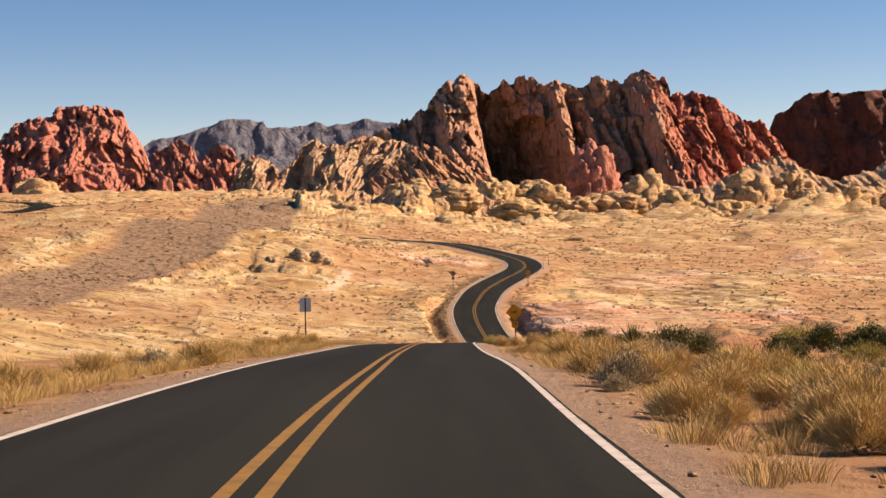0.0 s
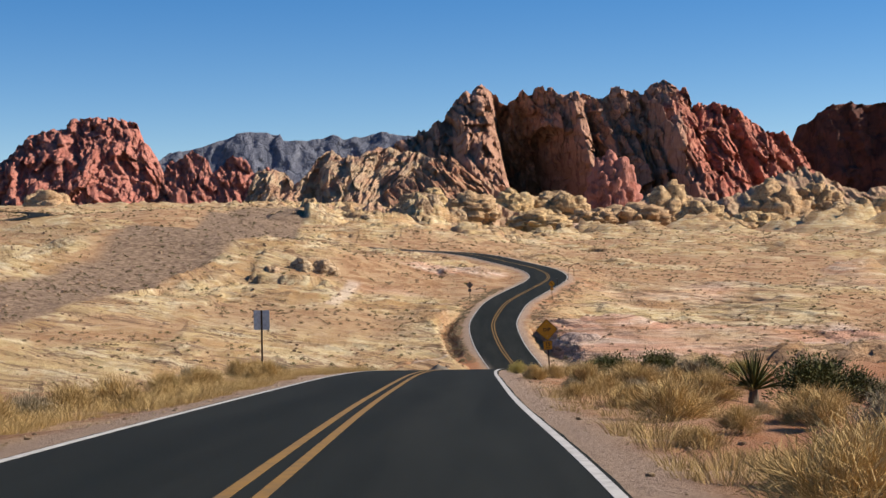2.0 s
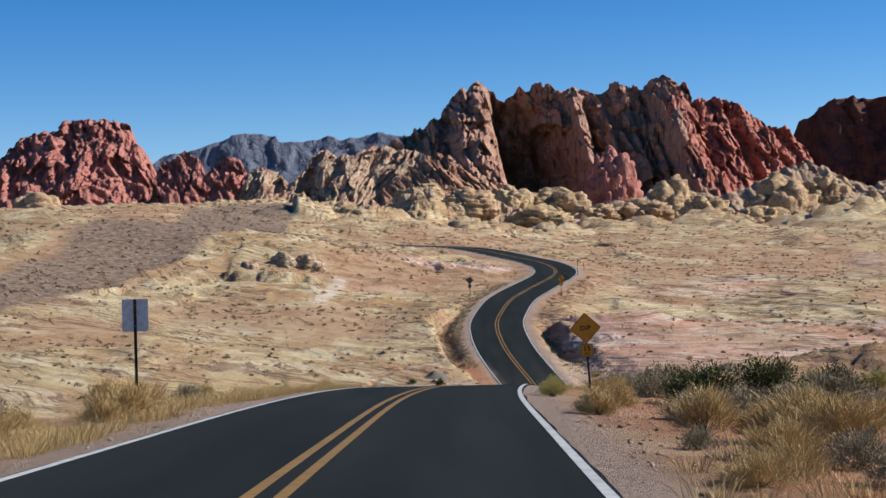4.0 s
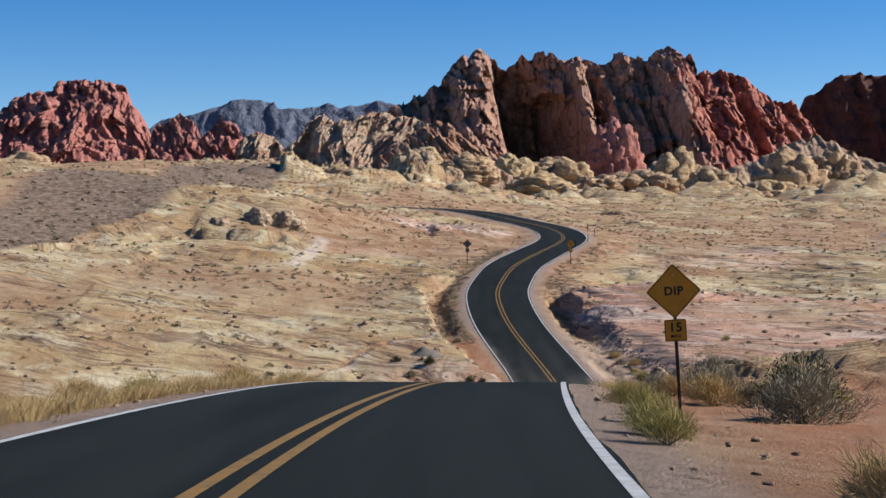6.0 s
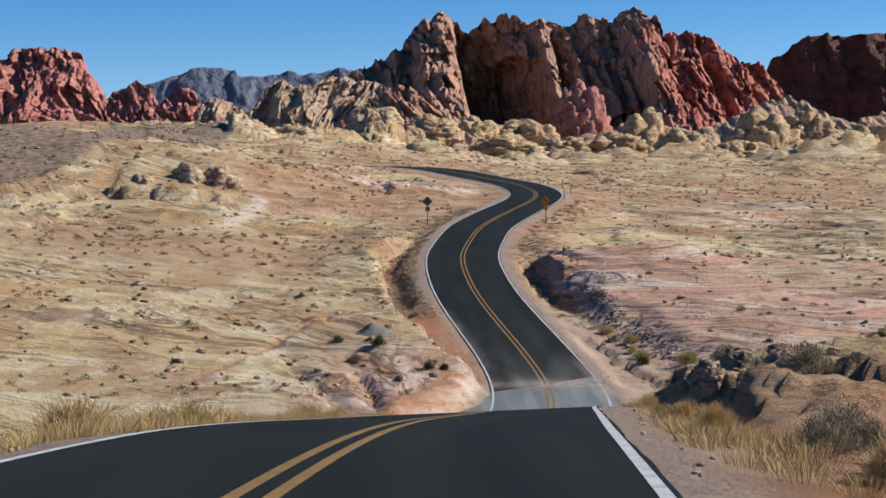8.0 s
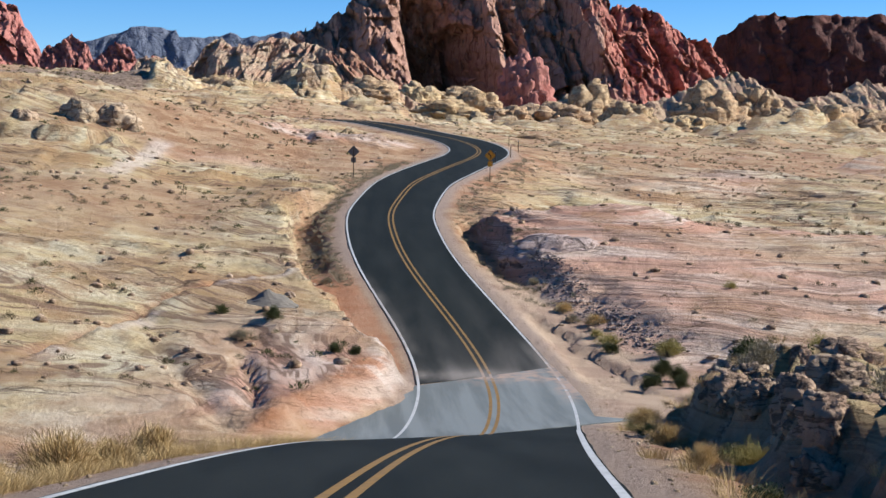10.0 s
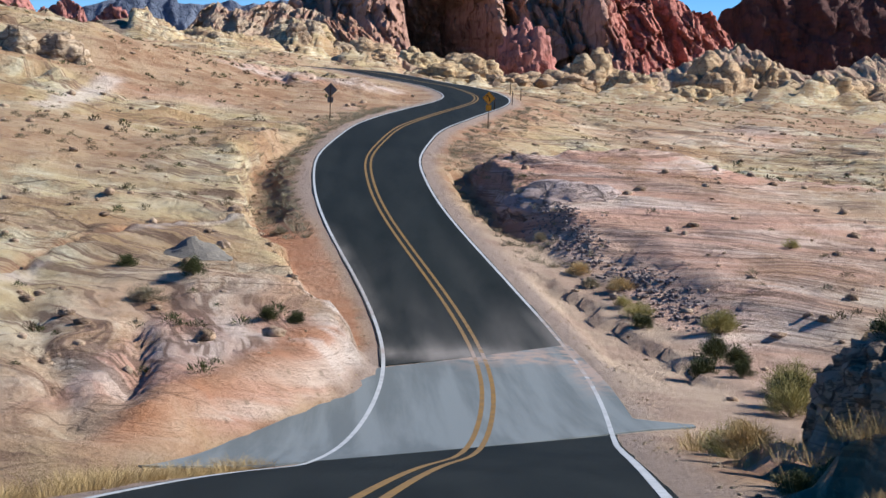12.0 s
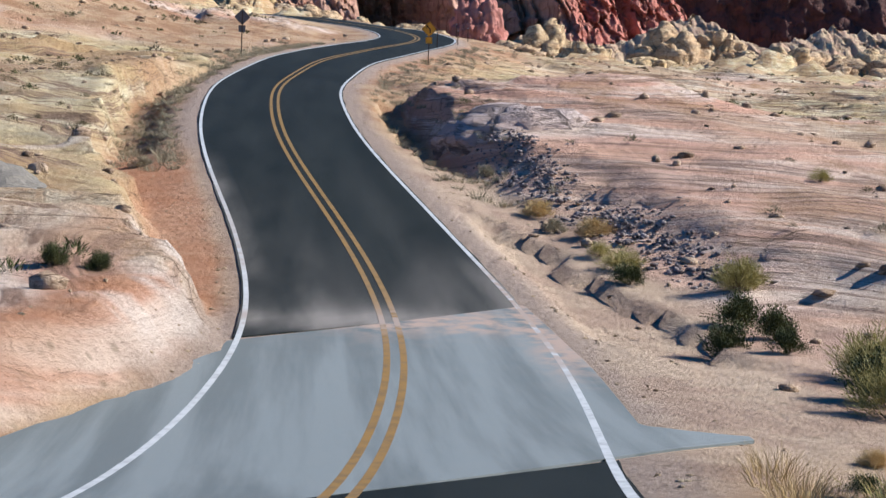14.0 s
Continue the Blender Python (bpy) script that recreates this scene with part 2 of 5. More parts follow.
# ---- the lie of the land ----
def spline(xs, ys):
    """A natural cubic through the knots, straight beyond the ends."""
    xs, ys = np.array(xs, float), np.array(ys, float)
    n, h = len(xs), np.diff(xs)
    a, b = np.zeros((n, n)), np.zeros(n)
    a[0, 0] = a[-1, -1] = 1
    for i in range(1, n - 1):
        a[i, i - 1], a[i, i], a[i, i + 1] = h[i - 1], 2 * (h[i - 1] + h[i]), h[i]
        b[i] = 3 * ((ys[i + 1] - ys[i]) / h[i] - (ys[i] - ys[i - 1]) / h[i - 1])
    c = np.linalg.solve(a, b)
    s = np.diff(ys) / h - h * (2 * c[:-1] + c[1:]) / 3
    d = np.diff(c) / (3 * h)

    def f(q):
        q = np.asarray(q, float)
        i = np.clip(np.searchsorted(xs, q) - 1, 0, n - 2)
        t = np.clip(q, xs[0], xs[-1]) - xs[i]
        v = ys[i] + s[i] * t + c[i] * t * t + d[i] * t ** 3
        end = s[-1] + 2 * c[-2] * h[-1] + 3 * d[-1] * h[-1] ** 2
        return v + np.where(q > xs[-1], (q - xs[-1]) * end, 0) + np.where(q < xs[0], (q - xs[0]) * s[0], 0)
    return f


def step(a, b, x):
    t = np.clip((np.asarray(x, float) - a) / (b - a), 0, 1)
    return t * t * (3 - 2 * t)


def lattice(ix, iy, seed):
    h = (ix * 374761393 + iy * 668265263 + seed * 974634777) & 0xFFFFFFFF
    h = ((h ^ (h >> 13)) * 1274126177) & 0xFFFFFFFF
    return ((h ^ (h >> 16)) & 0xFFFF) / 65535.0


def grain(x, y, seed=0):
    """Smooth value noise, -1 to 1."""
    x, y = np.asarray(x, float), np.asarray(y, float)
    fx, fy = np.floor(x), np.floor(y)
    ix, iy = fx.astype(np.int64), fy.astype(np.int64)
    tx, ty = x - fx, y - fy
    tx, ty = tx ** 3 * (tx * (6 * tx - 15) + 10), ty ** 3 * (ty * (6 * ty - 15) + 10)
    a = lattice(ix, iy, seed) * (1 - tx) + lattice(ix + 1, iy, seed) * tx
    b = lattice(ix, iy + 1, seed) * (1 - tx) + lattice(ix + 1, iy + 1, seed) * tx
    return 2 * (a * (1 - ty) + b * ty) - 1


def fbm(x, y, octaves=4, seed=0, gain=0.5):
    v, a, t = 0, 1.0, 0
    for k in range(octaves):
        v = v + a * grain(x * 2 ** k + 17 * k, y * 2 ** k - 9 * k, seed + k)
        t += a
        a *= gain
    return v / t


def worley(x, y, seed=0):
    """Cells of broken rock: the distance to the nearest and the second nearest point of a jittered grid, and the cell's random number."""
    x, y = np.broadcast_arrays(np.asarray(x, float), np.asarray(y, float))
    ix, iy = np.floor(x).astype(np.int64), np.floor(y).astype(np.int64)
    f1, f2, own = np.full(x.shape, 9.0), np.full(x.shape, 9.0), np.zeros(x.shape)
    for a in (-1, 0, 1):
        for b in (-1, 0, 1):
            cx, cy = ix + a, iy + b
            d = np.hypot(cx + 0.12 + 0.76 * lattice(cx, cy, seed) - x, cy + 0.12 + 0.76 * lattice(cx, cy, seed + 1) - y)
            nearer = d < f1
            f2 = np.where(nearer, f1, np.minimum(f2, d))
            own = np.where(nearer, lattice(cx, cy, seed + 2), own)
            f1 = np.where(nearer, d, f1)
    return f1, f2, own


def facets(x, y, seed=0):
    """Angular broken rock, -1 to 1: each cell is a flat face with an offset and a tilt of its own."""
    x, y = np.broadcast_arrays(np.asarray(x, float), np.asarray(y, float))
    ix, iy = np.floor(x).astype(np.int64), np.floor(y).astype(np.int64)
    best, v = np.full(x.shape, 9.0), np.zeros(x.shape)
    for a in (-1, 0, 1):
        for b in (-1, 0, 1):
            cx, cy = ix + a, iy + b
            dx, dy = x - cx - 0.1 - 0.8 * lattice(cx, cy, seed), y - cy - 0.1 - 0.8 * lattice(cx, cy, seed + 1)
            d = np.abs(dx) ** 1.6 + np.abs(dy) ** 1.6
            nearer = d < best
            v = np.where(nearer, (lattice(cx, cy, seed + 2) - 0.5) + 1.5 * (lattice(cx, cy, seed + 3) - 0.5) * dx + 1.5 * (lattice(cx, cy, seed + 4) - 0.5) * dy, v)
            best = np.where(nearer, d, best)
    return v


def blocks(x, y, seed=0, soft=0.6):
    """Rounded blocks between deep clefts, 0 in the cleft and 1 on the block, and the block's random number."""
    f1, f2, own = worley(x, y, seed)
    return np.clip((f2 - f1) / soft, 0, 1) ** 0.55, own


ROAD_Y = [-20, 0, 20, 40, 60, 80, 100, 115, 130, 145, 158, 170, 180, 190, 200, 210, 220, 230, 240, 250, 260, 270, 280, 290, 300, 308, 316, 324, 332, 342, 356, 390, 430]
ROAD_X = [-1.32, -1.38, -1.64, -1.64, -1.79, -1.75, -1.5, -0.78, 0.23, 1.61, 2.86, 4.27, 5.55, 6.9, 7.95, 8.18, 7.41, 6.13, 5.12, 4.62, 4.66, 5.6, 6.95, 9.16, 11.85, 13.94, 15.24, 14.94, 13.21, 9.9, 4.73, -9.5, -26.0]
ROAD_Z = [-0.87, -1.48, -2.09, -2.78, -3.68, -4.59, -5.55, -6.4, -7.6, -9.3, -10.82, -12.37, -13.88, -15.3, -15.58, -15.24, -14.19, -12.76, -11.43, -10.22, -9.1, -8.01, -6.95, -5.99, -5.01, -4.27, -3.48, -2.65, -1.82, -0.92, 0.45, 2.1, 3.6]
HALF = 3.25                                     # from the centre line to the edge line
road_x, road_z = spline(ROAD_Y, ROAD_X), spline(ROAD_Y, ROAD_Z)
ROAD_END = 428.0


def bank(y):
    return np.interp(y, [0, 100, 130, 150, 170, 185, 200, 220, 250, 290, 316, 340],
                     [-0.019, -0.002, -0.008, 0.015, 0.04, 0.076, 0.018, -0.023, 0.006, -0.038, -0.013, -0.025])


def road_turn(y):
    """The cosine of the road's heading from straight ahead."""
    s = (road_x(y + 0.5) - road_x(y - 0.5))
    return 1 / np.sqrt(1 + s * s)


side_left = spline([-60, 0, 60, 90, 120, 150, 176, 184, 190, 196, 203, 212, 220, 235, 250, 265, 280, 300, 335, 400, 500, 700, 1100, 1500, 1900],
                   [0.4, -1.7, -4.2, -5.5, -8.0, -11.8, -15.2, -15.8, -14.9, -14.5, -14.2, -13.6, -12.9, -11.7, -9.5, -8.0, -6.9, -4.4, -0.8, 4.0, 8.5, 17, 34, 50, 66])
side_right = spline([-60, 0, 60, 90, 120, 150, 175, 190, 200, 208, 216, 225, 240, 254, 270, 300, 326, 350, 400, 500, 700, 1100, 1500, 1900],
                    [0.2, -1.8, -4.3, -5.6, -7.6, -10.6, -13.4, -15.6, -16.0, -15.7, -14.5, -12.9, -10.9, -9.3, -9.2, -6.8, -4.6, -2.8, 0.0, 3.5, 9, 21, 38, 62])


def land(x, y, detail=True):
    """Ground height, and what lies on it: rock, pavement, pink, sand, grit, salt."""
    x, y = np.broadcast_arrays(np.asarray(x, float), np.asarray(y, float))
    yr = np.clip(y, -60, ROAD_END)
    xr = road_x(yr)
    u = x - xr
    p = np.abs(u) * road_turn(yr)
    left = u < 0
    zr = road_z(np.minimum(y, ROAD_END)) + np.clip(u, -HALF - 1, HALF + 1) * bank(yr)
    near = 1 - step(ROAD_END - 14, ROAD_END + 4, y)
    wob = fbm(x * 0.35, y * 0.35, 3, 5) * 0.9
    # the banks: where the natural ground begins, how abruptly, and how the verge falls
    e = np.where(left, np.interp(y, [176, 184, 190, 196, 203, 206, 215, 225, 232, 255, 275, 290], [10, 8, 6.7, 5.9, 4.5, 4.4, 5.9, 6.6, 7.2, 7.4, 7.2, 9]),
                 np.interp(y, [130, 150, 187, 196, 207, 214, 222, 230, 236, 240, 255, 275], [8, 5.6, 6.0, 13, 13, 11.2, 9.2, 8.5, 7.6, 7.2, 7.2, 8]))
    w = np.where(left, np.interp(y, [182, 190, 206, 216, 226, 268, 285], [6, 0.9, 0.8, 0.8, 0.4, 0.45, 4]),
                 np.interp(y, [135, 150, 188, 195, 215, 222, 228, 235, 240, 252, 262, 268], [6, 1.0, 1.0, 6, 4, 3.4, 2.7, 1.0, 0.5, 0.5, 1.2, 5]))
    v = np.where(left, np.interp(y, [110, 135, 190, 200, 215, 226, 232, 268, 280], [0.05, 0.16, 0.10, 0.02, 0.05, 0.10, 0.20, 0.24, 0.08]),
                 np.interp(y, [60, 110, 200, 212, 222, 252, 268], [0.05, 0.10, 0.04, 0.08, 0.13, 0.18, 0.04]))
    verge = zr - 0.025 - v * np.maximum(p - 3.9, 0) * 1.0
    # the ditch under the cut on either side of the upper bend
    ditch = np.where(left, 0.5 * step(232, 240, y) * (1 - step(268, 277, y)), 0.9 * step(232, 238, y) * (1 - step(254, 262, y)))
    verge = verge - ditch * step(e - 2.3, e - 1.8, p + 0.7 * wob)
    far = np.abs(u)
    both = 0.5 + 0.5 * np.clip(u / (2.5 + 45 * step(ROAD_END - 70, ROAD_END + 60, y)), -1, 1)
    both = both * both * (3 - 2 * both)
    side_l = side_left(y) + np.interp(y, [0, 110, 160, 205, 220, 270, 310, 400, 900], [0.0, -0.02, -0.04, 0.10, 0.125, 0.095, 0.125, 0.08, 0.02]) * np.minimum(np.maximum(-u - 16, 0), 60 + 100 * step(420, 700, y))
    side_r = side_right(y) + np.interp(y, [0, 150, 200, 250, 300, 350, 450, 1000], [0.01, 0.06, 0.03, -0.03, -0.045, -0.09, -0.03, 0.0]) * np.minimum(np.maximum(u - 14, 0), 160)
    side = side_l * (1 - both) + side_r * both
    # the outcrop at the wash and the pink dome behind it
    side = side + 0.9 * np.exp(-((x - 22) / 7) ** 2 - ((y - 253) / 6) ** 2)
    brow = np.interp(y, [150, 172, 186, 195], [6.3, 6.4, 7.5, 9.0])
    bluff = step(brow, brow + 1.1, u + 1.6 * fbm(x * 0.3, y * 0.3, 3, 121) + 0.9 * facets(x * 0.4, y * 0.5, 137)) * step(140, 152, y) * (1 - step(194, 197, y + 2 * fbm(x * 0.3, y * 0.3, 2, 123)))
    side = side * (1 - bluff) + np.maximum(side, np.interp(y, [140, 150, 160, 170, 176, 182, 190, 196], [-8.5, -9.3, -10.3, -11.2, -11.8, -12.5, -13.2, -13.7]) + 0.12 * np.clip(u - 8, 0, 14) + 0.7 * facets(x * 0.33, y * 0.33, 129) + 0.4 * facets(x * 0.9, y * 0.9, 133) + 0.5 * fbm(x * 0.45, y * 0.45, 4, 125, 0.6)) * bluff
    # pale knolls beyond the top of the road: centre, half widths, height
    hill = 0 * side
    for cx, cy, wx, wy, top in ((-12, 580, 13, 42, 5.5), (-23, 515, 11, 26, 2.5), (-41, 500, 12, 24, 3.0), (8, 500, 9, 16, 2.4), (24, 640, 26, 40, 2.0), (118, 843, 22, 40, 4), (70, 800, 30, 50, 3), (190, 850, 40, 60, 4)):
        hill = np.maximum(hill, top * np.maximum(1 - ((x - cx + 5 * fbm(x * 0.06, y * 0.03, 3, 161)) / wx) ** 2 - ((y - cy) / wy) ** 2, 0) ** 0.6)
    side = side + hill + 4.6 * np.exp(-((x + 45) / 62) ** 4) * step(420, 490, y) * (1 - step(620, 900, y))
    # the ridge that carries the dark stony bench
    side = side + np.where(left, 2.0 * np.exp(-((y - 300 - 0.55 * (far - 20)) / 16) ** 2) * step(22, 40, far), 0)
    k = step(-w, w, (p - e + wob * np.clip(w, 0.75, 1.5)))
    z = np.where(near > 0, verge * (1 - k) + side * k, side)
    z = z * near + side * (1 - near)
    k = np.maximum(k, 1 - near)
    # what the ground is made of
    patch = fbm(x * 0.045, y * 0.03, 4, 11)
    rock = np.maximum(step(0.3, 1.5, hill), step(-0.28, 0.02, patch + np.where(y < 175, -0.9, 0) + np.where((y > 195) & (y < 300) & (far < 40), 0.35, 0) - np.where(left, 0.12 * step(240, 270, y), 0.10 * step(255, 290, y)) - 0.05 * step(340, 420, y))) * step(0.04, 0.3, k)
    low_edge = np.interp(y, [228, 286, 301, 333, 380, 480, 600], [-54, -44, -39, -34, -33, -42, -57])
    top_edge = np.interp(y, [228, 268, 292, 308, 350, 480, 600], [-70, -65, -60, -59, -60, -66, -70])
    white_ledge = step(-2, 1, x - low_edge) * (1 - step(9, 20, x - low_edge + 3 * patch)) * step(218, 230, y) * (1 - step(340, 352, y))
    brown = np.where(left, np.exp(-((y - 258 + 6 * patch) / 14) ** 4) * step(10, 14, far) * (1 - step(34, 44, far)), 0)
    rock = np.maximum(rock * (1 - 0.8 * brown), white_ledge)
    rock = np.maximum(rock, np.where(left, step(0.04, 0.2, k) * (1 - step(1.5, 3.5, p - e + wob)) * step(206, 212, y) * (1 - step(272, 280, y)), 0))
    frayed = 3.0 * fbm(x * 0.12, y * 0.06, 3, 111)
    bench = step(-1.0, 1.0, low_edge + frayed * 0.6 - x) * step(-1.5, 1.5, x - top_edge + frayed) * step(224, 232, y) * (1 - step(560, 620, y + 8 * frayed))
    rock = np.maximum(rock, bluff * k)
    pink = step(-0.1, 0.35, fbm(x * 0.03, y * 0.022, 3, 23) + np.where(left, -0.6 + 0.9 * np.exp(-((y - 306) / 22) ** 4) * (far < 26), 0.34 - 0.60 * step(256, 280, y)) - 0.15 * step(360, 520, y) + np.where(left, 0.45 * np.exp(-((y - 199) / 6) ** 4) * (far < 11), 0.22 * step(205, 215, y) * (1 - step(255, 268, y))))
    pink = pink * (1 - bluff)
    sand = np.where(left, 0.25, 1.0) * step(4, 7, p) * (1 - step(150, 178, y)) * step(-0.75, -0.3, fbm(x * 0.11, y * 0.05, 3, 31))
    red_bank = np.where(left, step(206, 212, y) * (1 - step(232, 240, y)), step(262, 270, y) * (1 - step(312, 322, y)) * 0.6) * (1 - k) * step(3.6, 4.2, p)
    wash = np.where(left, 0, step(196, 200, y) * (1 - step(209, 214, y)) * step(7, 9, p) * (1 - step(22, 34, far)))
    red_ledge = np.where(left, np.exp(-((p - e - 1.0 + 0.5 * wob) / 0.75) ** 2) * step(186, 190, y) * (1 - step(203, 206, y)), 0)
    sand = np.maximum(np.maximum(np.maximum(sand * (1 - rock), red_bank), wash * 0.8), red_ledge)
    grit = (1 - step(0.5, 1.5 + 0.5 * wob, p - HALF + np.where(left, 0.6 * step(206, 210, y) * (1 - step(232, 240, y)), 0))) * near
    salt = np.where(left, 0.6 * np.exp(-((y - 203.0) / 2.6) ** 4) * (1 - step(0.3, 0.9, p - e + 1.1 * fbm(x * 1.3, y * 2.0, 3, 3))) * step(0.1, 0.4, k) + 0.9 * np.exp(-((y - 210) / 3.0) ** 4) * (1 - step(0.3, 0.9, p - e + 0.5 * wob)) * step(0.1, 0.5, k), 0.30 * wash)
    salt = np.maximum(salt, np.where(left, 0, 0.26 * step(186, 196, y) * (1 - step(226, 246, y)) * step(3.6, 4.6, p) * (1 - 0.8 * k)))
    if detail:
        size = 1 + step(300, 1200, y) * 4
        broad = step(310, 420, y)
        roll = fbm(x * 0.055, y * 0.045, 4, 41) * 1.1 * step(6, 16, far) * np.where(y < 170, 0.35, 1) * size
        quiet = 1 - np.exp(-((x + 150) / 62) ** 6 - ((y - 555) / 150) ** 6)      # the even plain that carries the far bend
        roll = roll * quiet
        # bedding: warped, tilted beds that break off here and there in small ledges
        wx, wy = x + 9 * fbm(x * 0.04, y * 0.04, 3, 81), y + 9 * fbm(x * 0.04, y * 0.04, 3, 87)
        some = step(-0.15, 0.35, fbm(wx * 0.09, wy * 0.13, 3, 93))
        q = (z + roll + 0.16 * wx + 0.03 * wy + 0.9 * fbm(wx * 0.05, wy * 0.09, 2, 51)) / 0.95
        t = q - np.floor(q)
        ledge = (step(0.0, 0.26, t) - t) * 0.9 * (0.35 + 0.65 * some)
        q2 = (z + roll - 0.05 * wx + 0.12 * wy + 0.6 * fbm(wx * 0.11, wy * 0.16, 3, 57)) / 0.40
        t2 = q2 - np.floor(q2)
        some2 = step(0.0, 0.4, fbm(x * 0.12, y * 0.10, 3, 97))
        ledge = ledge + (step(0.0, 0.34, t2) - t2) * 0.4 * some2
        # outcrops: patches where the rock has broken into blocks
        patch1 = step(0.05, 0.30, fbm(x * 0.05, y * 0.05, 3, 179))
        patch2 = np.maximum(step(-0.05, 0.25, fbm(x * 0.022, y * 0.012, 3, 183)), step(0.5, 3, hill))
        slab = np.where(left, 1.0, 0.7) * (1 - broad)           # the slopes by the road are broad, calm slabs
        broken = np.where(left, step(258, 272, y) * step(9, 15, far), 0) * (1 - broad)
        crag = broken * (0.9 * facets(wx * 0.11, wy * 0.10, 251) + 0.5 * facets(wx * 0.28, wy * 0.22, 257)) + 0.30 * facets(wx * 0.10, wy * 0.14, 171) * patch1 + patch2 * broad * (1.9 * facets(wx * 0.075, wy * 0.045, 175) + 1.0 * facets(wx * 0.17, wy * 0.10, 221) + 0.5 * facets(wx * 0.4, wy * 0.22, 231)) * (0.8 + 0.5 * step(0.5, 4, hill))
        crack = np.exp(-(fbm(wx * 0.07, wy * 0.10, 3, 101) / 0.022) ** 2) * 0.55
        rough = fbm(x * 0.9, y * 0.9, 4, 61, 0.6)
        knob = np.maximum(fbm(x * 0.35, y * 0.35, 3, 107, 0.6) - 0.25, 0) * 1.5 * step(-0.1, 0.3, fbm(x * 0.06, y * 0.06, 2, 109))
        calm = quiet * (1 - 0.85 * np.where(left, np.exp(-((y - 198) / 8) ** 4), 0)) * (1 - 0.75 * np.exp(-((x - 25) / 15) ** 2 - ((y - 233) / 20) ** 2))
        z = z + roll * k + rock * (1 - bench) * calm * (ledge * (1 - 0.45 * slab) - crack * (1 - 0.85 * slab) + knob * 0.35 * (1 - slab) + crag) * np.minimum(size, 2.2) + rough * (0.04 + 0.10 * k * rock) * step(0.3, 1.5, p - HALF)
        z = z + rough * 0.16 * (1 - rock) * k
        bed = np.where(left, q * 0.95, z + 0.03 * wx + 0.04 * wy + 1.5 * fbm(wx * 0.045, wy * 0.06, 3, 187))
        hum = np.maximum(fbm(x * 0.22, y * 0.22, 3, 71), 0)
        z = z + sand * hum * 0.5 * step(5, 9, p)
    z = z - np.where(left, 0.5, 0.0) * np.exp(-((x + 1.6 + 0.1 * (y - 193) + 0.3 * fbm(x * 0.2, y * 0.6, 2, 141)) / 0.42) ** 2) * step(191, 194, y) * (1 - step(203, 208, y))
    # the long joint across the left slab, and the crack that runs down from it to the road
    joint = np.interp(y, [205, 207.4, 215.3, 229.4, 236], [-11.6, -10.5, -8.2, -2.2, 0.5]) + 0.35 * fbm(y * 0.5, y * 0, 2, 191)
    on_joint = np.where(left, step(200, 206, y) * (1 - step(229, 232, y)), 0)
    z = z + on_joint * (0.28 * np.exp(-np.maximum(x - joint, 0) / 1.5) * (x > joint) - 0.30 * np.exp(-((x - joint + 0.35) / 0.35) ** 2))
    rift = np.interp(y, [186, 188.7, 197, 206, 215], [-2.1, -2.3, -4.2, -6.5, -8.2]) + 0.3 * fbm(y * 0.7, y * 0, 2, 193)
    z = z - np.where(left, 0.32, 0) * np.exp(-((x - rift) / 0.42) ** 2) * step(187, 190, y) * (1 - step(212, 216, y))
    scarp = 5.4 + (224 - y) * 0.13 + 0.8 * fbm(x * 0.5, y * 0.5, 3, 151)
    z = z - np.where(left, 0, 0.38) * step(HALF + 0.9, HALF + 1.9, p) * (1 - step(-0.12, 0.12, p - scarp)) * step(203, 207, y) * (1 - step(222, 228, y))
    z = z - 0.27 * np.exp(-((x - 5.2) / 2.0) ** 2 - ((y - 114.4) / 5) ** 2) + 0.24 * np.exp(-((x + 8.0) / 2.2) ** 2 - ((y - 91.8) / 6) ** 2)
    # the bed of the road lies under its surface
    ford = step(187, 192, y) * (1 - step(205, 209, y)) * (u > 0)
    hold = 1 - step(HALF - 0.25 + 1.9 * ford, HALF + 0.45 + 2.6 * ford, p)
    z = np.where(near > 0.5, z * (1 - hold) + (zr - 0.022) * hold, z)
    salt = np.maximum(salt, 0.5 * on_joint * step(0.1, 0.35, x - joint) * (1 - step(0.7, 1.3, x - joint + 0.5 * wob)) * step(-0.5, 0.0, fbm(y * 0.3, y * 0, 2, 197)))
    pale_strip = np.abs(x + 18.6 - 0.11 * (y - 274) + 0.6 * wob)
    salt = np.maximum(salt, 0.6 * (1 - step(0.6, 1.4, pale_strip)) * step(271, 274, y) * (1 - step(292, 295, y)))
    sand = np.maximum(sand, 0.7 * on_joint * np.exp(-((x - joint + 0.4) / 0.5) ** 2))
    return z, rock, bench, pink, sand, grit, salt, k, bed if detail else z


def height(x, y):
    return float(land(np.array([x]), np.array([y]))[0][0])


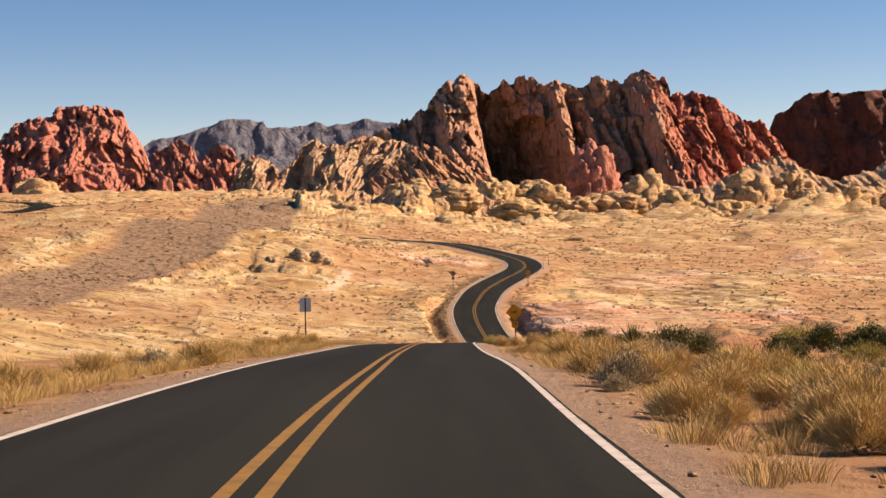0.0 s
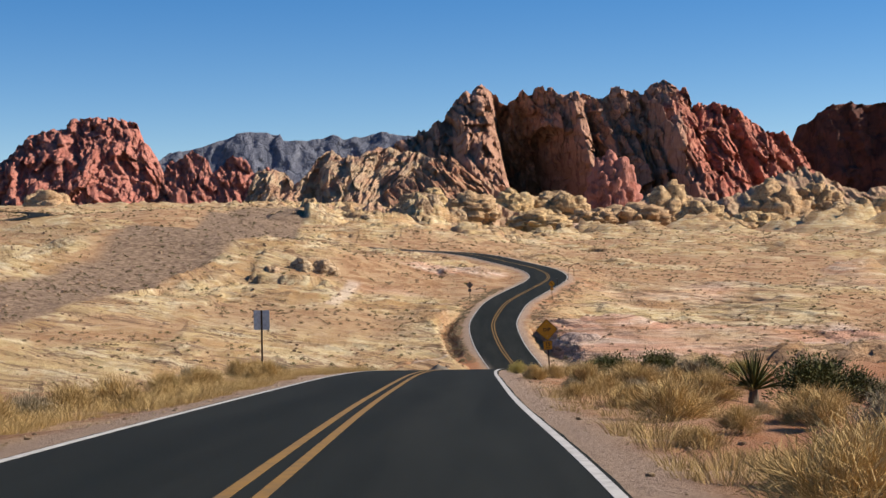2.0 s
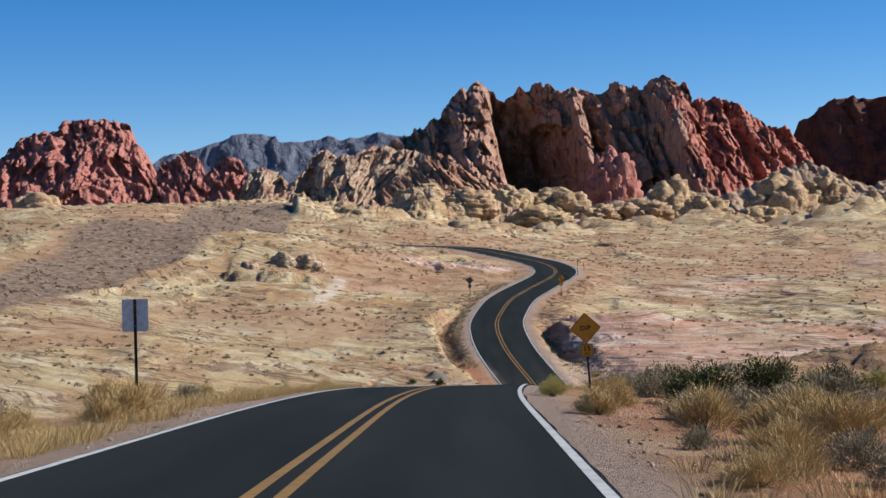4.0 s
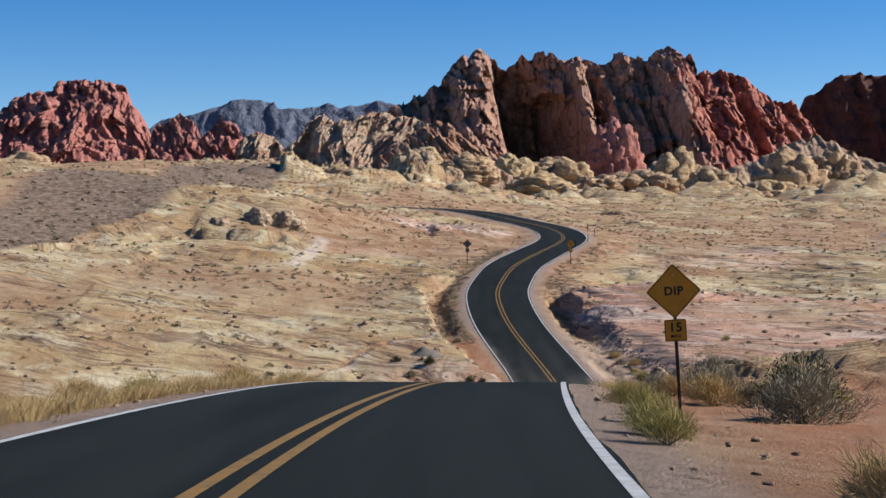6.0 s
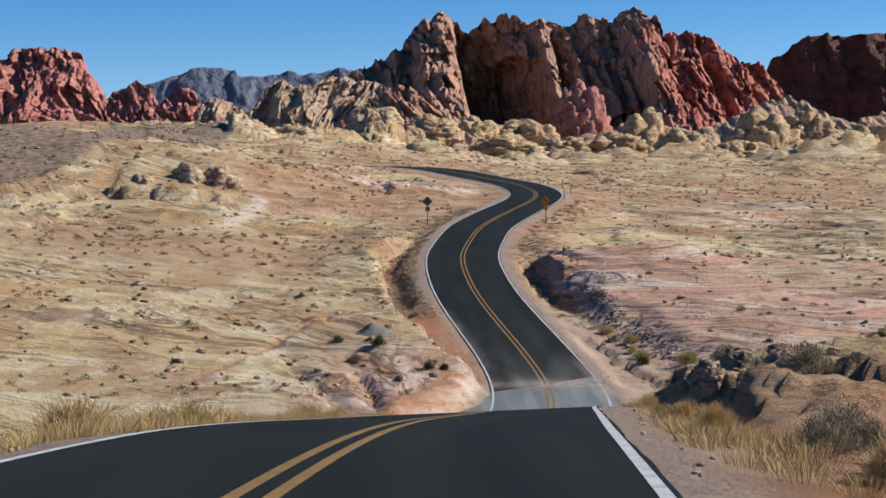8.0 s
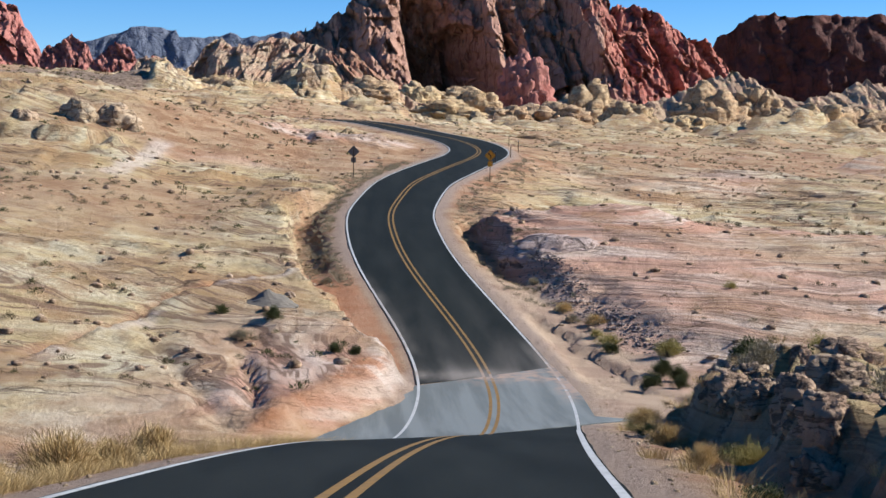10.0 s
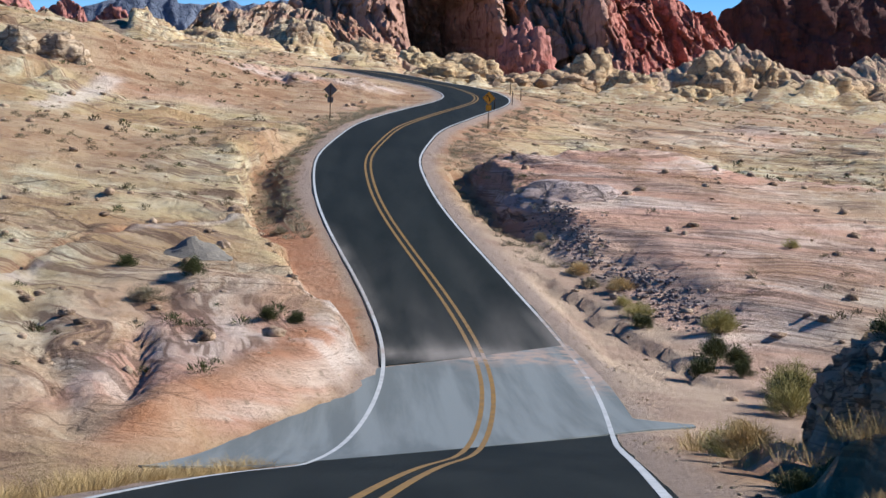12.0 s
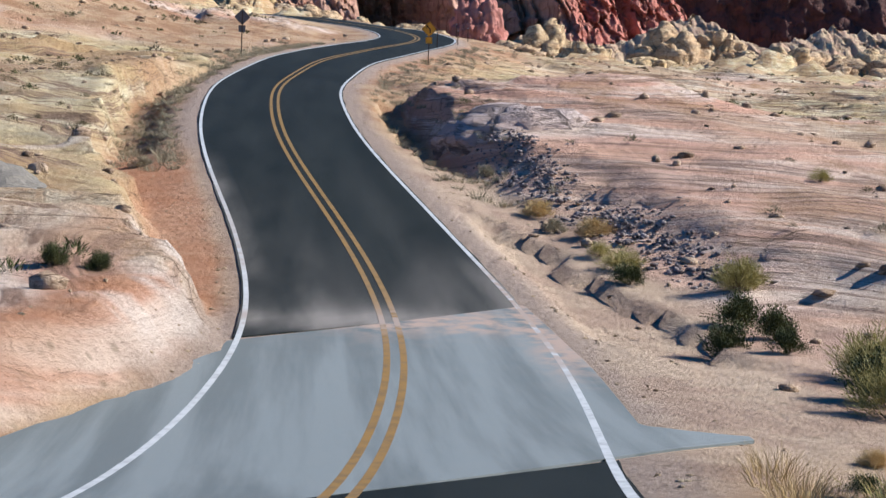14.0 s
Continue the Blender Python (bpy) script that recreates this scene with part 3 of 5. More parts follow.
def sheet(name, verts, faces, material, kind="structure", attrs=()):
    """A mesh object from arrays, with float colour attributes by name."""
    me = bpy.data.meshes.new(name)
    me.vertices.add(len(verts))
    me.vertices.foreach_set("co", np.asarray(verts, np.float32).ravel())
    f = np.asarray(faces, np.int32)
    me.loops.add(f.size)
    me.loops.foreach_set("vertex_index", f.ravel())
    me.polygons.add(len(f))
    me.polygons.foreach_set("loop_start", np.arange(0, f.size, f.shape[1], dtype=np.int32))
    me.update(calc_edges=True)
    me.validate()
    for key, val in attrs:
        if val.ndim == 1:
            me.attributes.new(key, "FLOAT", "POINT").data.foreach_set("value", val.astype(np.float32))
        else:
            full = np.ones((len(val), 4), np.float32)
            full[:, :val.shape[1]] = val
            me.attributes.new(key, "FLOAT_COLOR", "POINT").data.foreach_set("color", full.ravel())
    me.materials.append(material)
    return new(name, me)


def grid_faces(nu, nv):
    i = np.arange(nu * nv).reshape(nv, nu)
    return np.stack([i[:-1, :-1], i[:-1, 1:], i[1:, 1:], i[1:, :-1]], -1).reshape(-1, 4)


def smooth_shade(ob):
    ob.data.polygons.foreach_set("use_smooth", np.ones(len(ob.data.polygons), bool))
    return ob


def spaced(start, first, growth, end):
    out, d = [start], first
    while out[-1] < end:
        out.append(out[-1] + d)
        d *= growth
    return out


rows_y = np.array(list(np.arange(-60, 128, 0.8)) + list(np.arange(128, 345, 0.42)) + spaced(345, 0.45, 1.0065, 1300)[0:] + spaced(1310, 12, 1.06, 4900))
half_u = np.array(list(np.arange(0, 13, 0.34)) + list(np.arange(13, 42, 0.5)) + spaced(42, 0.55, 1.035, 2600))
cols_u = np.concatenate([-half_u[:0:-1], half_u])
U, Y = np.meshgrid(cols_u, rows_y)
X = U + road_x(np.clip(Y, -60, ROAD_END)) * (1 - step(40, 130, np.abs(U)))
Z, rock_, bench_, pink_, sand_, grit_, salt_, _, bed_ = land(X, Y)
ground = smooth_shade(sheet("ground", np.stack([X, Y, Z], -1).reshape(-1, 3), grid_faces(len(cols_u), len(rows_y)), M_GROUND,
               attrs=[("zone", np.stack([bench_, rock_, pink_], -1).reshape(-1, 3)), ("zone2", np.stack([sand_, grit_, salt_], -1).reshape(-1, 3)), ("bed", bed_.ravel())]))
tagged(ground, "pale, pink and orange desert rock and sand", "ground", kind="structure")


# ---- road, ford and painted lines ----
SLAB = (189.2, 207.7)
SKEW = (0.9, 0.7)                                # the ford crosses the road at a slant


def ribbon(name, y0, y1, across, lift, material, pace=0.6, wear=None, skew=(0.0, 0.0)):
    """A strip that follows the road: across gives its left and right offsets at y (arrays), with a little thickness."""
    y = np.arange(y0, y1 + pace, pace)
    y[-1] = y1
    s = road_x(y + 0.5) - road_x(y - 0.5)
    c = 1 / np.sqrt(1 + s * s)
    a, b = across(y)
    n = max(2, int(np.max(b - a) / 0.4) + 1)
    f = np.linspace(0, 1, n)[None]
    o = a[:, None] * (1 - f) + b[:, None] * f
    y = y[:, None] + np.clip(o, -6, 6) * (skew[0] * np.exp(-(y - y0) / 9) + skew[1] * np.exp(-(y1 - y) / 9))[:, None]
    px = road_x(y) + o * c[:, None]
    py = y - o * (s * c)[:, None]
    pz = road_z(py) + o * bank(py) * np.where(np.abs(o) < 4.2, 1, 4.2 / np.maximum(np.abs(o), 4.2)) + lift + 0.012
    top = np.stack([px, py, pz], -1)
    low = top.copy()
    low[..., 2] -= 0.05 if lift < 0.0045 else 0.003
    verts = np.concatenate([top.reshape(-1, 3), low.reshape(-1, 3)])
    m, k = y.shape
    i = np.arange(m * k).reshape(m, k)
    j = i + m * k
    faces = [grid_faces(k, m)]
    for p, q in ((i[:, 0], j[:, 0]), (j[:, -1], i[:, -1])):
        faces.append(np.stack([p[1:], q[1:], q[:-1], p[:-1]], -1)[:, ::-1])
    for p, q in ((i[0], j[0]), (j[-1], i[-1])):
        faces.append(np.stack([p[:-1], q[:-1], q[1:], p[1:]], -1)[:, ::-1])
    faces_all = np.concatenate(faces)
    dust = wear(o, y) if wear else np.zeros_like(o)
    ob = sheet(name, verts, faces_all, material, attrs=[("wear", np.concatenate([dust.ravel(), np.zeros(dust.size)]))])
    ob.data.polygons.foreach_set("use_smooth", np.zeros(len(ob.data.polygons), bool))
    return ob


def dusty(o, y):
    """Sand that the wash has left on the road by the ford."""
    lane = np.exp(-((np.abs(o) - 1.7) / 0.9) ** 2)
    d = np.exp(-np.maximum(y - SLAB[1], 0) / 7.0) * (0.12 + 0.42 * lane) * (y > SLAB[1] - 1.2)
    d = d + 0.9 * np.exp(-np.abs(y - SLAB[1] - 0.3) / 0.9)
    d = d + 0.9 * step(2.5, 3.3, o) * step(199, 204, y) * (1 - step(213, 218, y))
    d = d + 0.9 * step(2.4, 3.3, -o) * step(212, 216, y) * (1 - step(226, 236, y)) * 0.6
    return np.clip(d + 0.9 * np.exp(-np.abs(y - SLAB[1] - 0.5 * o) / 1.1) * (np.abs(o) < 0.8) + 0.02, 0, 1)


def edges(y):
    return -HALF - 0.11 - 0.04 * fbm(y * 0.5, y * 0, 3, 2), HALF + 0.11 + 0.04 * fbm(y * 0.5, y * 0, 3, 4)


tagged(ribbon("road", -60, SLAB[0], edges, 0.0, M_ASPHALT, wear=dusty, skew=(0, SKEW[0])), "dark grey asphalt road with worn wheel tracks", "road", kind="structure")
tagged(ribbon("road", SLAB[1], ROAD_END, edges, 0.0, M_ASPHALT, wear=dusty, skew=(SKEW[1], 0)), "dark grey asphalt road climbing in an S-bend", "road", kind="structure")
tagged(ribbon("ford_slab", SLAB[0] + 0.03, SLAB[1] - 0.03,
              lambda y: (np.interp(y, [189, 195, 200, 203, 206, 208], [-6.3, -6.0, -5.0, -4.4, -3.6, -3.4]), np.interp(y, [189.2, 190, 191.2, 193, 200, 208], [5.5, 5.5, 4.9, 3.95, 3.8, 3.45])),
              0.004, M_CONCRETE, wear=dusty, skew=SKEW, pace=0.4),
       "pale grey concrete ford slab across the wash", "concrete slab", kind="structure")


def line(off, width):
    return lambda y: (np.full_like(y, off - width / 2), np.full_like(y, off + width / 2))


for off in (-0.165, 0.165):
    tagged(ribbon("road_marking", -60, ROAD_END, line(off, 0.135), 0.005, M_YELLOW, wear=dusty), "double yellow centre line, worn paint", "road marking", kind="structure")
for off in (-HALF, HALF):
    tagged(ribbon("road_marking", -60, ROAD_END, line(off, 0.125), 0.005, M_WHITE, wear=dusty), "white edge line, worn paint", "road marking", kind="structure")


def far_loop():
    """The road again, where it swings round on the far plain."""
    px, py = spline([0, 1, 2, 3, 4, 5, 6], [-190, -172, -150, -128, -114, -120, -142]), spline([0, 1, 2, 3, 4, 5, 6], [672, 662, 622, 545, 478, 442, 428])
    s = np.linspace(0, 6, 70)
    dx, dy = px(s + 0.01) - px(s - 0.01), py(s + 0.01) - py(s - 0.01)
    d = np.hypot(dx, dy)
    o = np.linspace(-4.2, 4.2, 5)[None]
    x = px(s)[:, None] - o * (dy / d)[:, None]
    y = py(s)[:, None] + o * (dx / d)[:, None]
    z = land(x, y)[0] + 0.3
    v = np.stack([x, y, z], -1).reshape(-1, 3)
    low = v - [0, 0, 1.6]
    n = len(v)
    f = grid_faces(5, 70)
    rim = [np.stack([a[:-1], a[1:], a[1:] + n, a[:-1] + n], -1) for a in (np.arange(70) * 5, np.arange(70) * 5 + 4)]
    return sheet("road", np.concatenate([v, low]), np.concatenate([f] + rim), M_ASPHALT, attrs=[("wear", np.zeros(2 * n))])


tagged(far_loop(), "distant dark bend of the asphalt road", "road", kind="structure")


# ---- mountains ----
def relief(name, label, at, outline, depth, foot, material, seed, lean=0.5, rib=22.0, jag=4.0, nx=300, nv=110, rib_size=26.0, slant=0.0, tilt=0.0, small=0.22):
    """A rocky height: its skyline above the plain as (x, z) knots, and how far its face stands forward, as (x, metres) knots.
    The face leans back and breaks into ribs and blocks; the far side falls away behind it."""
    ox, oz = np.array(outline, float).T
    x = np.linspace(ox[0], ox[-1], nx)
    top = np.interp(x, ox, oz)
    top = top + jag * (0.6 * fbm(x / (rib_size * 0.42), x * 0 + seed, 4, seed, 0.55) + 0.9 * (blocks(x / (rib_size * 0.30), x * 0 + 0.5, seed + 2)[1] - 0.5)) * np.clip((top - foot) / 30, 0, 1)
    dx, dd = np.array(depth, float).T
    foot = foot - 50
    v = np.linspace(0, 1, nv)[:, None]
    span = np.maximum(top - foot, 1)
    z = foot + v * span
    forward = np.interp(x[None] + tilt * (z - foot - 110), dx, dd)
    bend = x[None] + slant * (z - foot) + 14 * fbm(x[None] / 60 + seed, z / 50, 2, seed + 3)
    side = bend + 0.25 * (z - foot)
    r1 = facets(bend / rib_size, z / (rib_size * 2.4), seed + 5)
    r2 = facets(side / (rib_size * 0.45), z / (rib_size * 0.9), seed + 9)
    r3 = facets(bend / (rib_size * 0.18), z / (rib_size * 0.30), seed + 13)
    cleft, _ = blocks(bend / (rib_size * 0.8), z / (rib_size * 1.7), seed + 21, 0.5)
    block = fbm(x[None] / (rib_size * 0.14), z / (rib_size * 0.2), 3, seed + 17, 0.6)
    fade = np.sin(np.pi * np.clip(v, 0, 1) ** 0.8) * 0.5 + 0.5
    y = at - lean * (np.max(top) - foot) * 0.9 - forward * (1 - 0.90 * v ** 1.3) + lean * span * v ** 1.15 - rib * fade * (1.1 * r1 + 0.35 * cleft) - rib * 2.2 * small * r2 - rib * small * r3 - rib * 0.12 * block
    z = z + 0.12 * rib * r2 * v
    back = np.linspace(0.15, 1.0, 10)[:, None]
    yb = y[-1][None] + back * (60 + span[None])
    zb = z[-1][None] - (z[-1][None] - foot + 4) * back ** 1.3
    y, z = np.concatenate([y, yb]), np.concatenate([z, zb])
    xx = np.broadcast_to(x, y.shape)
    ob = sheet(name, np.stack([xx, y, z], -1).reshape(-1, 3), grid_faces(nx, len(y)), material)
    return tagged(ob, label, "mountain", kind="structure")


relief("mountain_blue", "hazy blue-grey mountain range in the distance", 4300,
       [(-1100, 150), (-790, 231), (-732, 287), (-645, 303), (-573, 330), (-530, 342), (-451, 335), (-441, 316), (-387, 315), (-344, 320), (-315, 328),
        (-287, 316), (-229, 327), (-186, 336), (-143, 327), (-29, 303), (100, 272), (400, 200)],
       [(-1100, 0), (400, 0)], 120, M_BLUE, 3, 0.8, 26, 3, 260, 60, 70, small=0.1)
relief("mountain_butte", "dark red sandstone butte with rounded gullies", 2250,
       [(-820, 70), (-676, 96), (-631, 117), (-601, 139), (-585, 148), (-562, 176), (-543, 181), (-516, 184), (-509, 198), (-483, 199), (-453, 199),
        (-434, 195), (-421, 190), (-416, 170), (-401, 158), (-389, 139), (-380, 113), (-373, 94)],
       [(-820, 0), (-560, 60), (-470, 90), (-373, 0)], 66, M_RED, 21, 0.7, 24, 2.0, 440, 170, 30, 0.1, 0.0, 0.25)
relief("mountain_spires", "small jagged red sandstone spires", 1760,
       [(-325, 62), (-305, 71), (-298, 108), (-282, 112), (-273, 121), (-264, 114), (-256, 110), (-253, 92), (-244, 103), (-232, 112), (-217, 109), (-209, 96), (-194, 100), (-182, 88), (-160, 60)],
       [(-325, 0), (-270, 20), (-160, 0)], 58, M_RED, 33, 0.6, 7, 3, 220, 80, 16, 0.2, 0.0, 0.5)
relief("mountain_pale", "pale cream and pink sandstone ridge", 1500,
       [(-190, 50), (-183, 56), (-175, 80), (-168, 84), (-148, 79), (-141, 68), (-132, 78), (-122, 92), (-113, 101), (-106, 97), (-98, 95), (-88, 92), (-80, 99), (-65, 102), (-40, 98), (0, 80), (40, 56)],
       [(-190, 0), (-172, 22), (-150, -10), (-138, -20), (-112, 34), (-92, 22), (-80, -6), (-60, 20), (0, 10), (40, 0)], 46, M_PALE, 47, 1.0, 9, 3, 340, 140, 19, -0.5, 0.3, 0.4)
relief("mountain_massif", "craggy sandstone massif, pale buttresses turning to red cliffs", 1650,
       [(-120, 46), (-100, 57), (-86, 80), (-74, 104), (-55, 114), (-37, 124), (-19, 131), (-4, 152), (4, 160), (9, 164), (13, 160), (20, 168), (29, 167), (39, 156), (49, 155),
        (61, 160), (75, 164), (92, 166), (97, 158), (113, 160), (120, 162), (131, 155), (144, 160), (152, 166), (160, 162), (177, 156), (185, 163), (196, 168),
        (210, 163), (217, 161), (222, 144), (245, 144), (265, 139), (278, 130), (292, 121), (308, 112), (322, 97), (335, 72), (351, 50), (372, 42)],
       [(-120, 0), (-90, 10), (-52, 70), (-46, 44), (-18, 110), (-11, 80), (8, 165), (22, 150), (38, 120), (44, -190), (60, -160), (66, -175), (86, -90), (96, -60), (117, 90), (124, 70), (129, -20), (146, 34), (150, 10), (167, 76), (172, 40),
        (180, 92), (184, 80), (194, 172), (204, 168), (226, 130), (231, 138), (252, 96), (256, 12), (263, 26), (270, 74), (286, 50), (310, 20), (372, 0)],
       44, M_MASSIF, 59, 0.56, 20, 5, 680, 220, 26, 0.12, 0.17, 0.32)
relief("foothill_spur", "tan broken spur at the foot of the massif", 1420,
       [(-96, 38), (-80, 44), (-60, 56), (-42, 70), (-24, 84), (-12, 89), (0, 82), (14, 68), (26, 54), (38, 38)],
       [(-96, 0), (-50, 26), (-20, 44), (-5, 34), (20, 12), (38, 0)], 38, M_SPUR, 63, 1.1, 7, 3, 300, 130, 16, 0.3, 0.2, 0.4)
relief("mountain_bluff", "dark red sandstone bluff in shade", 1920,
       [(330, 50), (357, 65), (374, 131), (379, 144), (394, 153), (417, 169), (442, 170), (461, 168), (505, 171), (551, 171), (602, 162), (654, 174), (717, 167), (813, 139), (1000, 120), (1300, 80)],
       [(330, 0), (380, 10), (520, 60), (800, 320), (1300, 700)], 48, M_SHADED_RED, 77, 0.08, 14, 3, 300, 90, 36)

relief("foothill_pale", "pale broken sandstone slopes below the massif", 820,
       [(-92, 8), (-80, 18), (-70, 25), (-60, 28), (-48, 26), (-40, 29), (-33, 26), (-25, 28), (-16, 31), (-6, 29), (4, 30), (16, 27), (28, 22), (42, 12)],
       [(-92, 0), (-60, 16), (-20, 30), (10, 22), (42, 0)], 12, M_HILL, 91, 1.6, 7, 3.0, 260, 110, 9)
relief("foothill_pink", "pink and cream sandstone slopes below the red cliffs", 1120,
       [(60, 12), (84, 30), (110, 34), (128, 44), (138, 48), (146, 40), (162, 36), (185, 42), (205, 54), (222, 58), (236, 50), (252, 40), (275, 44), (300, 54), (330, 50), (380, 44), (450, 30)],
       [(60, 0), (130, 20), (220, 40), (300, 20), (450, 0)], 20, M_HILL, 97, 1.5, 9, 4.0, 360, 110, 12)


# ---- helpers for things ----
def part(name, bm, material, parent=None, label="", m=None):
    """Links a bmesh as one mesh object under a thing or a part."""
    me = bpy.data.meshes.new(name)
    bm.to_mesh(me)
    bm.free()
    me.materials.append(material)
    ob = new(name, me)
    if parent:
        ob.parent = parent
    if m:
        ob.matrix_basis = m
    return tagged(ob, label)


def thing(name, label, category, m, group=""):
    return_ob = new(name)
    return_ob.empty_display_size = 0.2
    return_ob.matrix_basis = m
    return tagged(return_ob, label, category, group)


def box(bm, sx, sy, sz, at=(0, 0, 0), bevel=0.0, turn=0.0):
    r = bmesh.ops.create_cube(bm, size=1, matrix=Matrix.Translation(at) @ Matrix.Rotation(turn, 4, "Y") @ Matrix.Diagonal((sx, sy, sz, 1)))
    if bevel:
        e = list({e for v in r["verts"] for e in v.link_edges})
        bmesh.ops.bevel(bm, geom=e, offset=bevel, segments=2, affect="EDGES", profile=0.5)


def plate(w, h, d, r, turn=0.0):
    """A sign blank with rounded corners, standing in the xz plane."""
    bm = bmesh.new()
    pts = []
    for cx, cz, a0 in ((w / 2 - r, h / 2 - r, 0), (-w / 2 + r, h / 2 - r, 90), (-w / 2 + r, -h / 2 + r, 180), (w / 2 - r, -h / 2 + r, 270)):
        for k in range(5):
            a = radians(a0 + 22.5 * k)
            pts.append((cx + r * math.cos(a), 0, cz + r * math.sin(a)))
    f = bm.faces.new([bm.verts.new(p) for p in pts])
    g = bmesh.ops.extrude_face_region(bm, geom=[f])
    bmesh.ops.translate(bm, vec=(0, d, 0), verts=[v for v in g["geom"] if isinstance(v, bmesh.types.BMVert)])
    bmesh.ops.rotate(bm, verts=bm.verts, cent=(0, 0, 0), matrix=Matrix.Rotation(turn, 3, "Y"))
    bmesh.ops.recalc_face_normals(bm, faces=bm.faces)
    return bm


def border(w, h, inset, wide, r, turn=0.0):
    """A thin painted frame just inside a sign's edge."""
    bm = bmesh.new()
    rings = []
    for off in (inset, inset + wide):
        ring = []
        ww, hh, rr = w - 2 * off, h - 2 * off, max(r - off, 0.008)
        for cx, cz, a0 in ((ww / 2 - rr, hh / 2 - rr, 0), (-ww / 2 + rr, hh / 2 - rr, 90), (-ww / 2 + rr, -hh / 2 + rr, 180), (ww / 2 - rr, -hh / 2 + rr, 270)):
            for k in range(4):
                a = radians(a0 + 30 * k)
                ring.append(bm.verts.new((cx + rr * math.cos(a), 0, cz + rr * math.sin(a))))
        rings.append(ring)
    n = len(rings[0])
    for i in range(n):
        bm.faces.new((rings[0][i], rings[0][(i + 1) % n], rings[1][(i + 1) % n], rings[1][i]))
    bmesh.ops.rotate(bm, verts=bm.verts, cent=(0, 0, 0), matrix=Matrix.Rotation(turn, 3, "Y"))
    return bm


def lettering(text, size, material, parent, at, name="lettering"):
    cu = bpy.data.curves.new(name, "FONT")
    cu.body, cu.size, cu.align_x, cu.align_y, cu.extrude, cu.offset = text, size, "CENTER", "CENTER", 0.001, size * 0.028
    cu.space_character = 1.12
    tmp = new(name, cu)
    me = bpy.data.meshes.new_from_object(tmp.evaluated_get(bpy.context.evaluated_depsgraph_get()))
    bpy.data.objects.remove(tmp)
    ob = new(name, me)
    me.materials.clear()
    me.materials.append(material)
    ob.parent = parent
    ob.matrix_basis = Matrix.Translation(at) @ Matrix.Rotation(radians(90), 4, "X")
    return ob


def channel_post(length):
    """A rolled U-channel sign post."""
    bm = bmesh.new()
    box(bm, 0.030, 0.004, length, (0, 0.014, length / 2))
    for s in (-1, 1):
        box(bm, 0.004, 0.028, length, (s * 0.017, 0, length / 2))
        box(bm, 0.016, 0.004, length, (s * 0.027, -0.014, length / 2))
    return bm


def bolt(parent, at):
    bm = bmesh.new()
    bmesh.ops.create_cone(bm, cap_ends=True, segments=8, radius1=0.012, radius2=0.009, depth=0.012, matrix=Matrix.Translation(at) @ Matrix.Rotation(radians(90), 4, "X"))
    part("bolt", bm, M_STEEL, parent)


def warning_sign(x, y, post, side, label, words="", below="", turn=0.0, arrow=False, lean=0.0, group="", facing=True):
    """A diamond warning sign with an advisory plate under it. The face looks towards -y."""
    t = thing("warning_sign", label, "road sign", pose(x, y, height(x, y) - 0.25, 0, lean, turn), group)
    part("post", channel_post(post + 0.12), M_POST, t, "brown steel channel post")
    top = post + 0.25
    face = -0.022 if facing else 0.022
    dz = top - side * 0.70710678 + 0.01
    d = part("diamond_panel", plate(side, side, 0.004, 0.05, radians(45)), M_SIGN if facing else M_BACK, t, "", Matrix.Translation((0, face, dz)))
    if facing:
        part("border", border(side, side, 0.018, 0.014, 0.05, radians(45)), M_BLACK, d, "", Matrix.Translation((0, -0.003, 0)))
    if words:
        lettering(words, 0.245, M_BLACK, d, (0, -0.004, 0.0))
    if arrow:
        bm = bmesh.new()
        box(bm, 0.085, 0.002, 0.30, (0.06, 0, -0.12))
        box(bm, 0.20, 0.002, 0.085, (0.0, 0, 0.05), turn=radians(40))
        vs = [bm.verts.new(p) for p in ((-0.20, -0.001, 0.27), (-0.21, -0.001, 0.04), (-0.01, -0.001, 0.22))]
        bm.faces.new(vs)
        part("arrow", bm, M_BLACK, d, "black bent arrow", Matrix.Translation((0, -0.005, 0)))
    for off in (0.33, -0.33):
        bolt(d, (0, -0.008 if facing else 0.010, off))
    if below is not None:
        pz = dz - side * 0.7071 - 0.457 / 2 - 0.005
        q = part("advisory_plate", plate(0.457, 0.457, 0.004, 0.035), M_SIGN if facing else M_BACK, t, "", Matrix.Translation((0, face, pz)))
        if facing:
            part("border", border(0.457, 0.457, 0.012, 0.010, 0.035), M_BLACK, q, "", Matrix.Translation((0, -0.003, 0)))
        if below:
            lettering(below, 0.26, M_BLACK, q, (0, -0.004, 0.055))
            lettering("MPH", 0.095, M_BLACK, q, (0, -0.004, -0.125))
    return t


warning_sign(4.87, 114.4, 3.18, 0.82, "shaded yellow diamond dip sign with speed plate on thin post", "DIP", "15", lean=-3.0)
warning_sign(14.3, 287.5, 3.0, 0.762, "yellow diamond curve sign with a plate beside the bend", "", "", arrow=True, turn=-6)
warning_sign(1.6, 284.0, 3.0, 0.762, "bare metal back of a diamond sign on a post", "", "", facing=False, turn=8)


def speed_sign_back(x, y):
    t = thing("road_sign", "grey bare back of a rectangular sign on a thin post", "road sign", pose(x, y, height(x, y) - 0.2, 0, 0, 4))
    part("post", channel_post(2.75), M_POST, t, "brown steel channel post")
    p = part("panel", plate(0.61, 0.76, 0.004, 0.04), M_STEEL, t, "bare aluminium sign back", Matrix.Translation((0, 0.022, 2.37)))
    for off in (0.25, -0.25):
        bolt(p, (0, -0.034, off))
    return t


speed_sign_back(-7.5, 91.6)


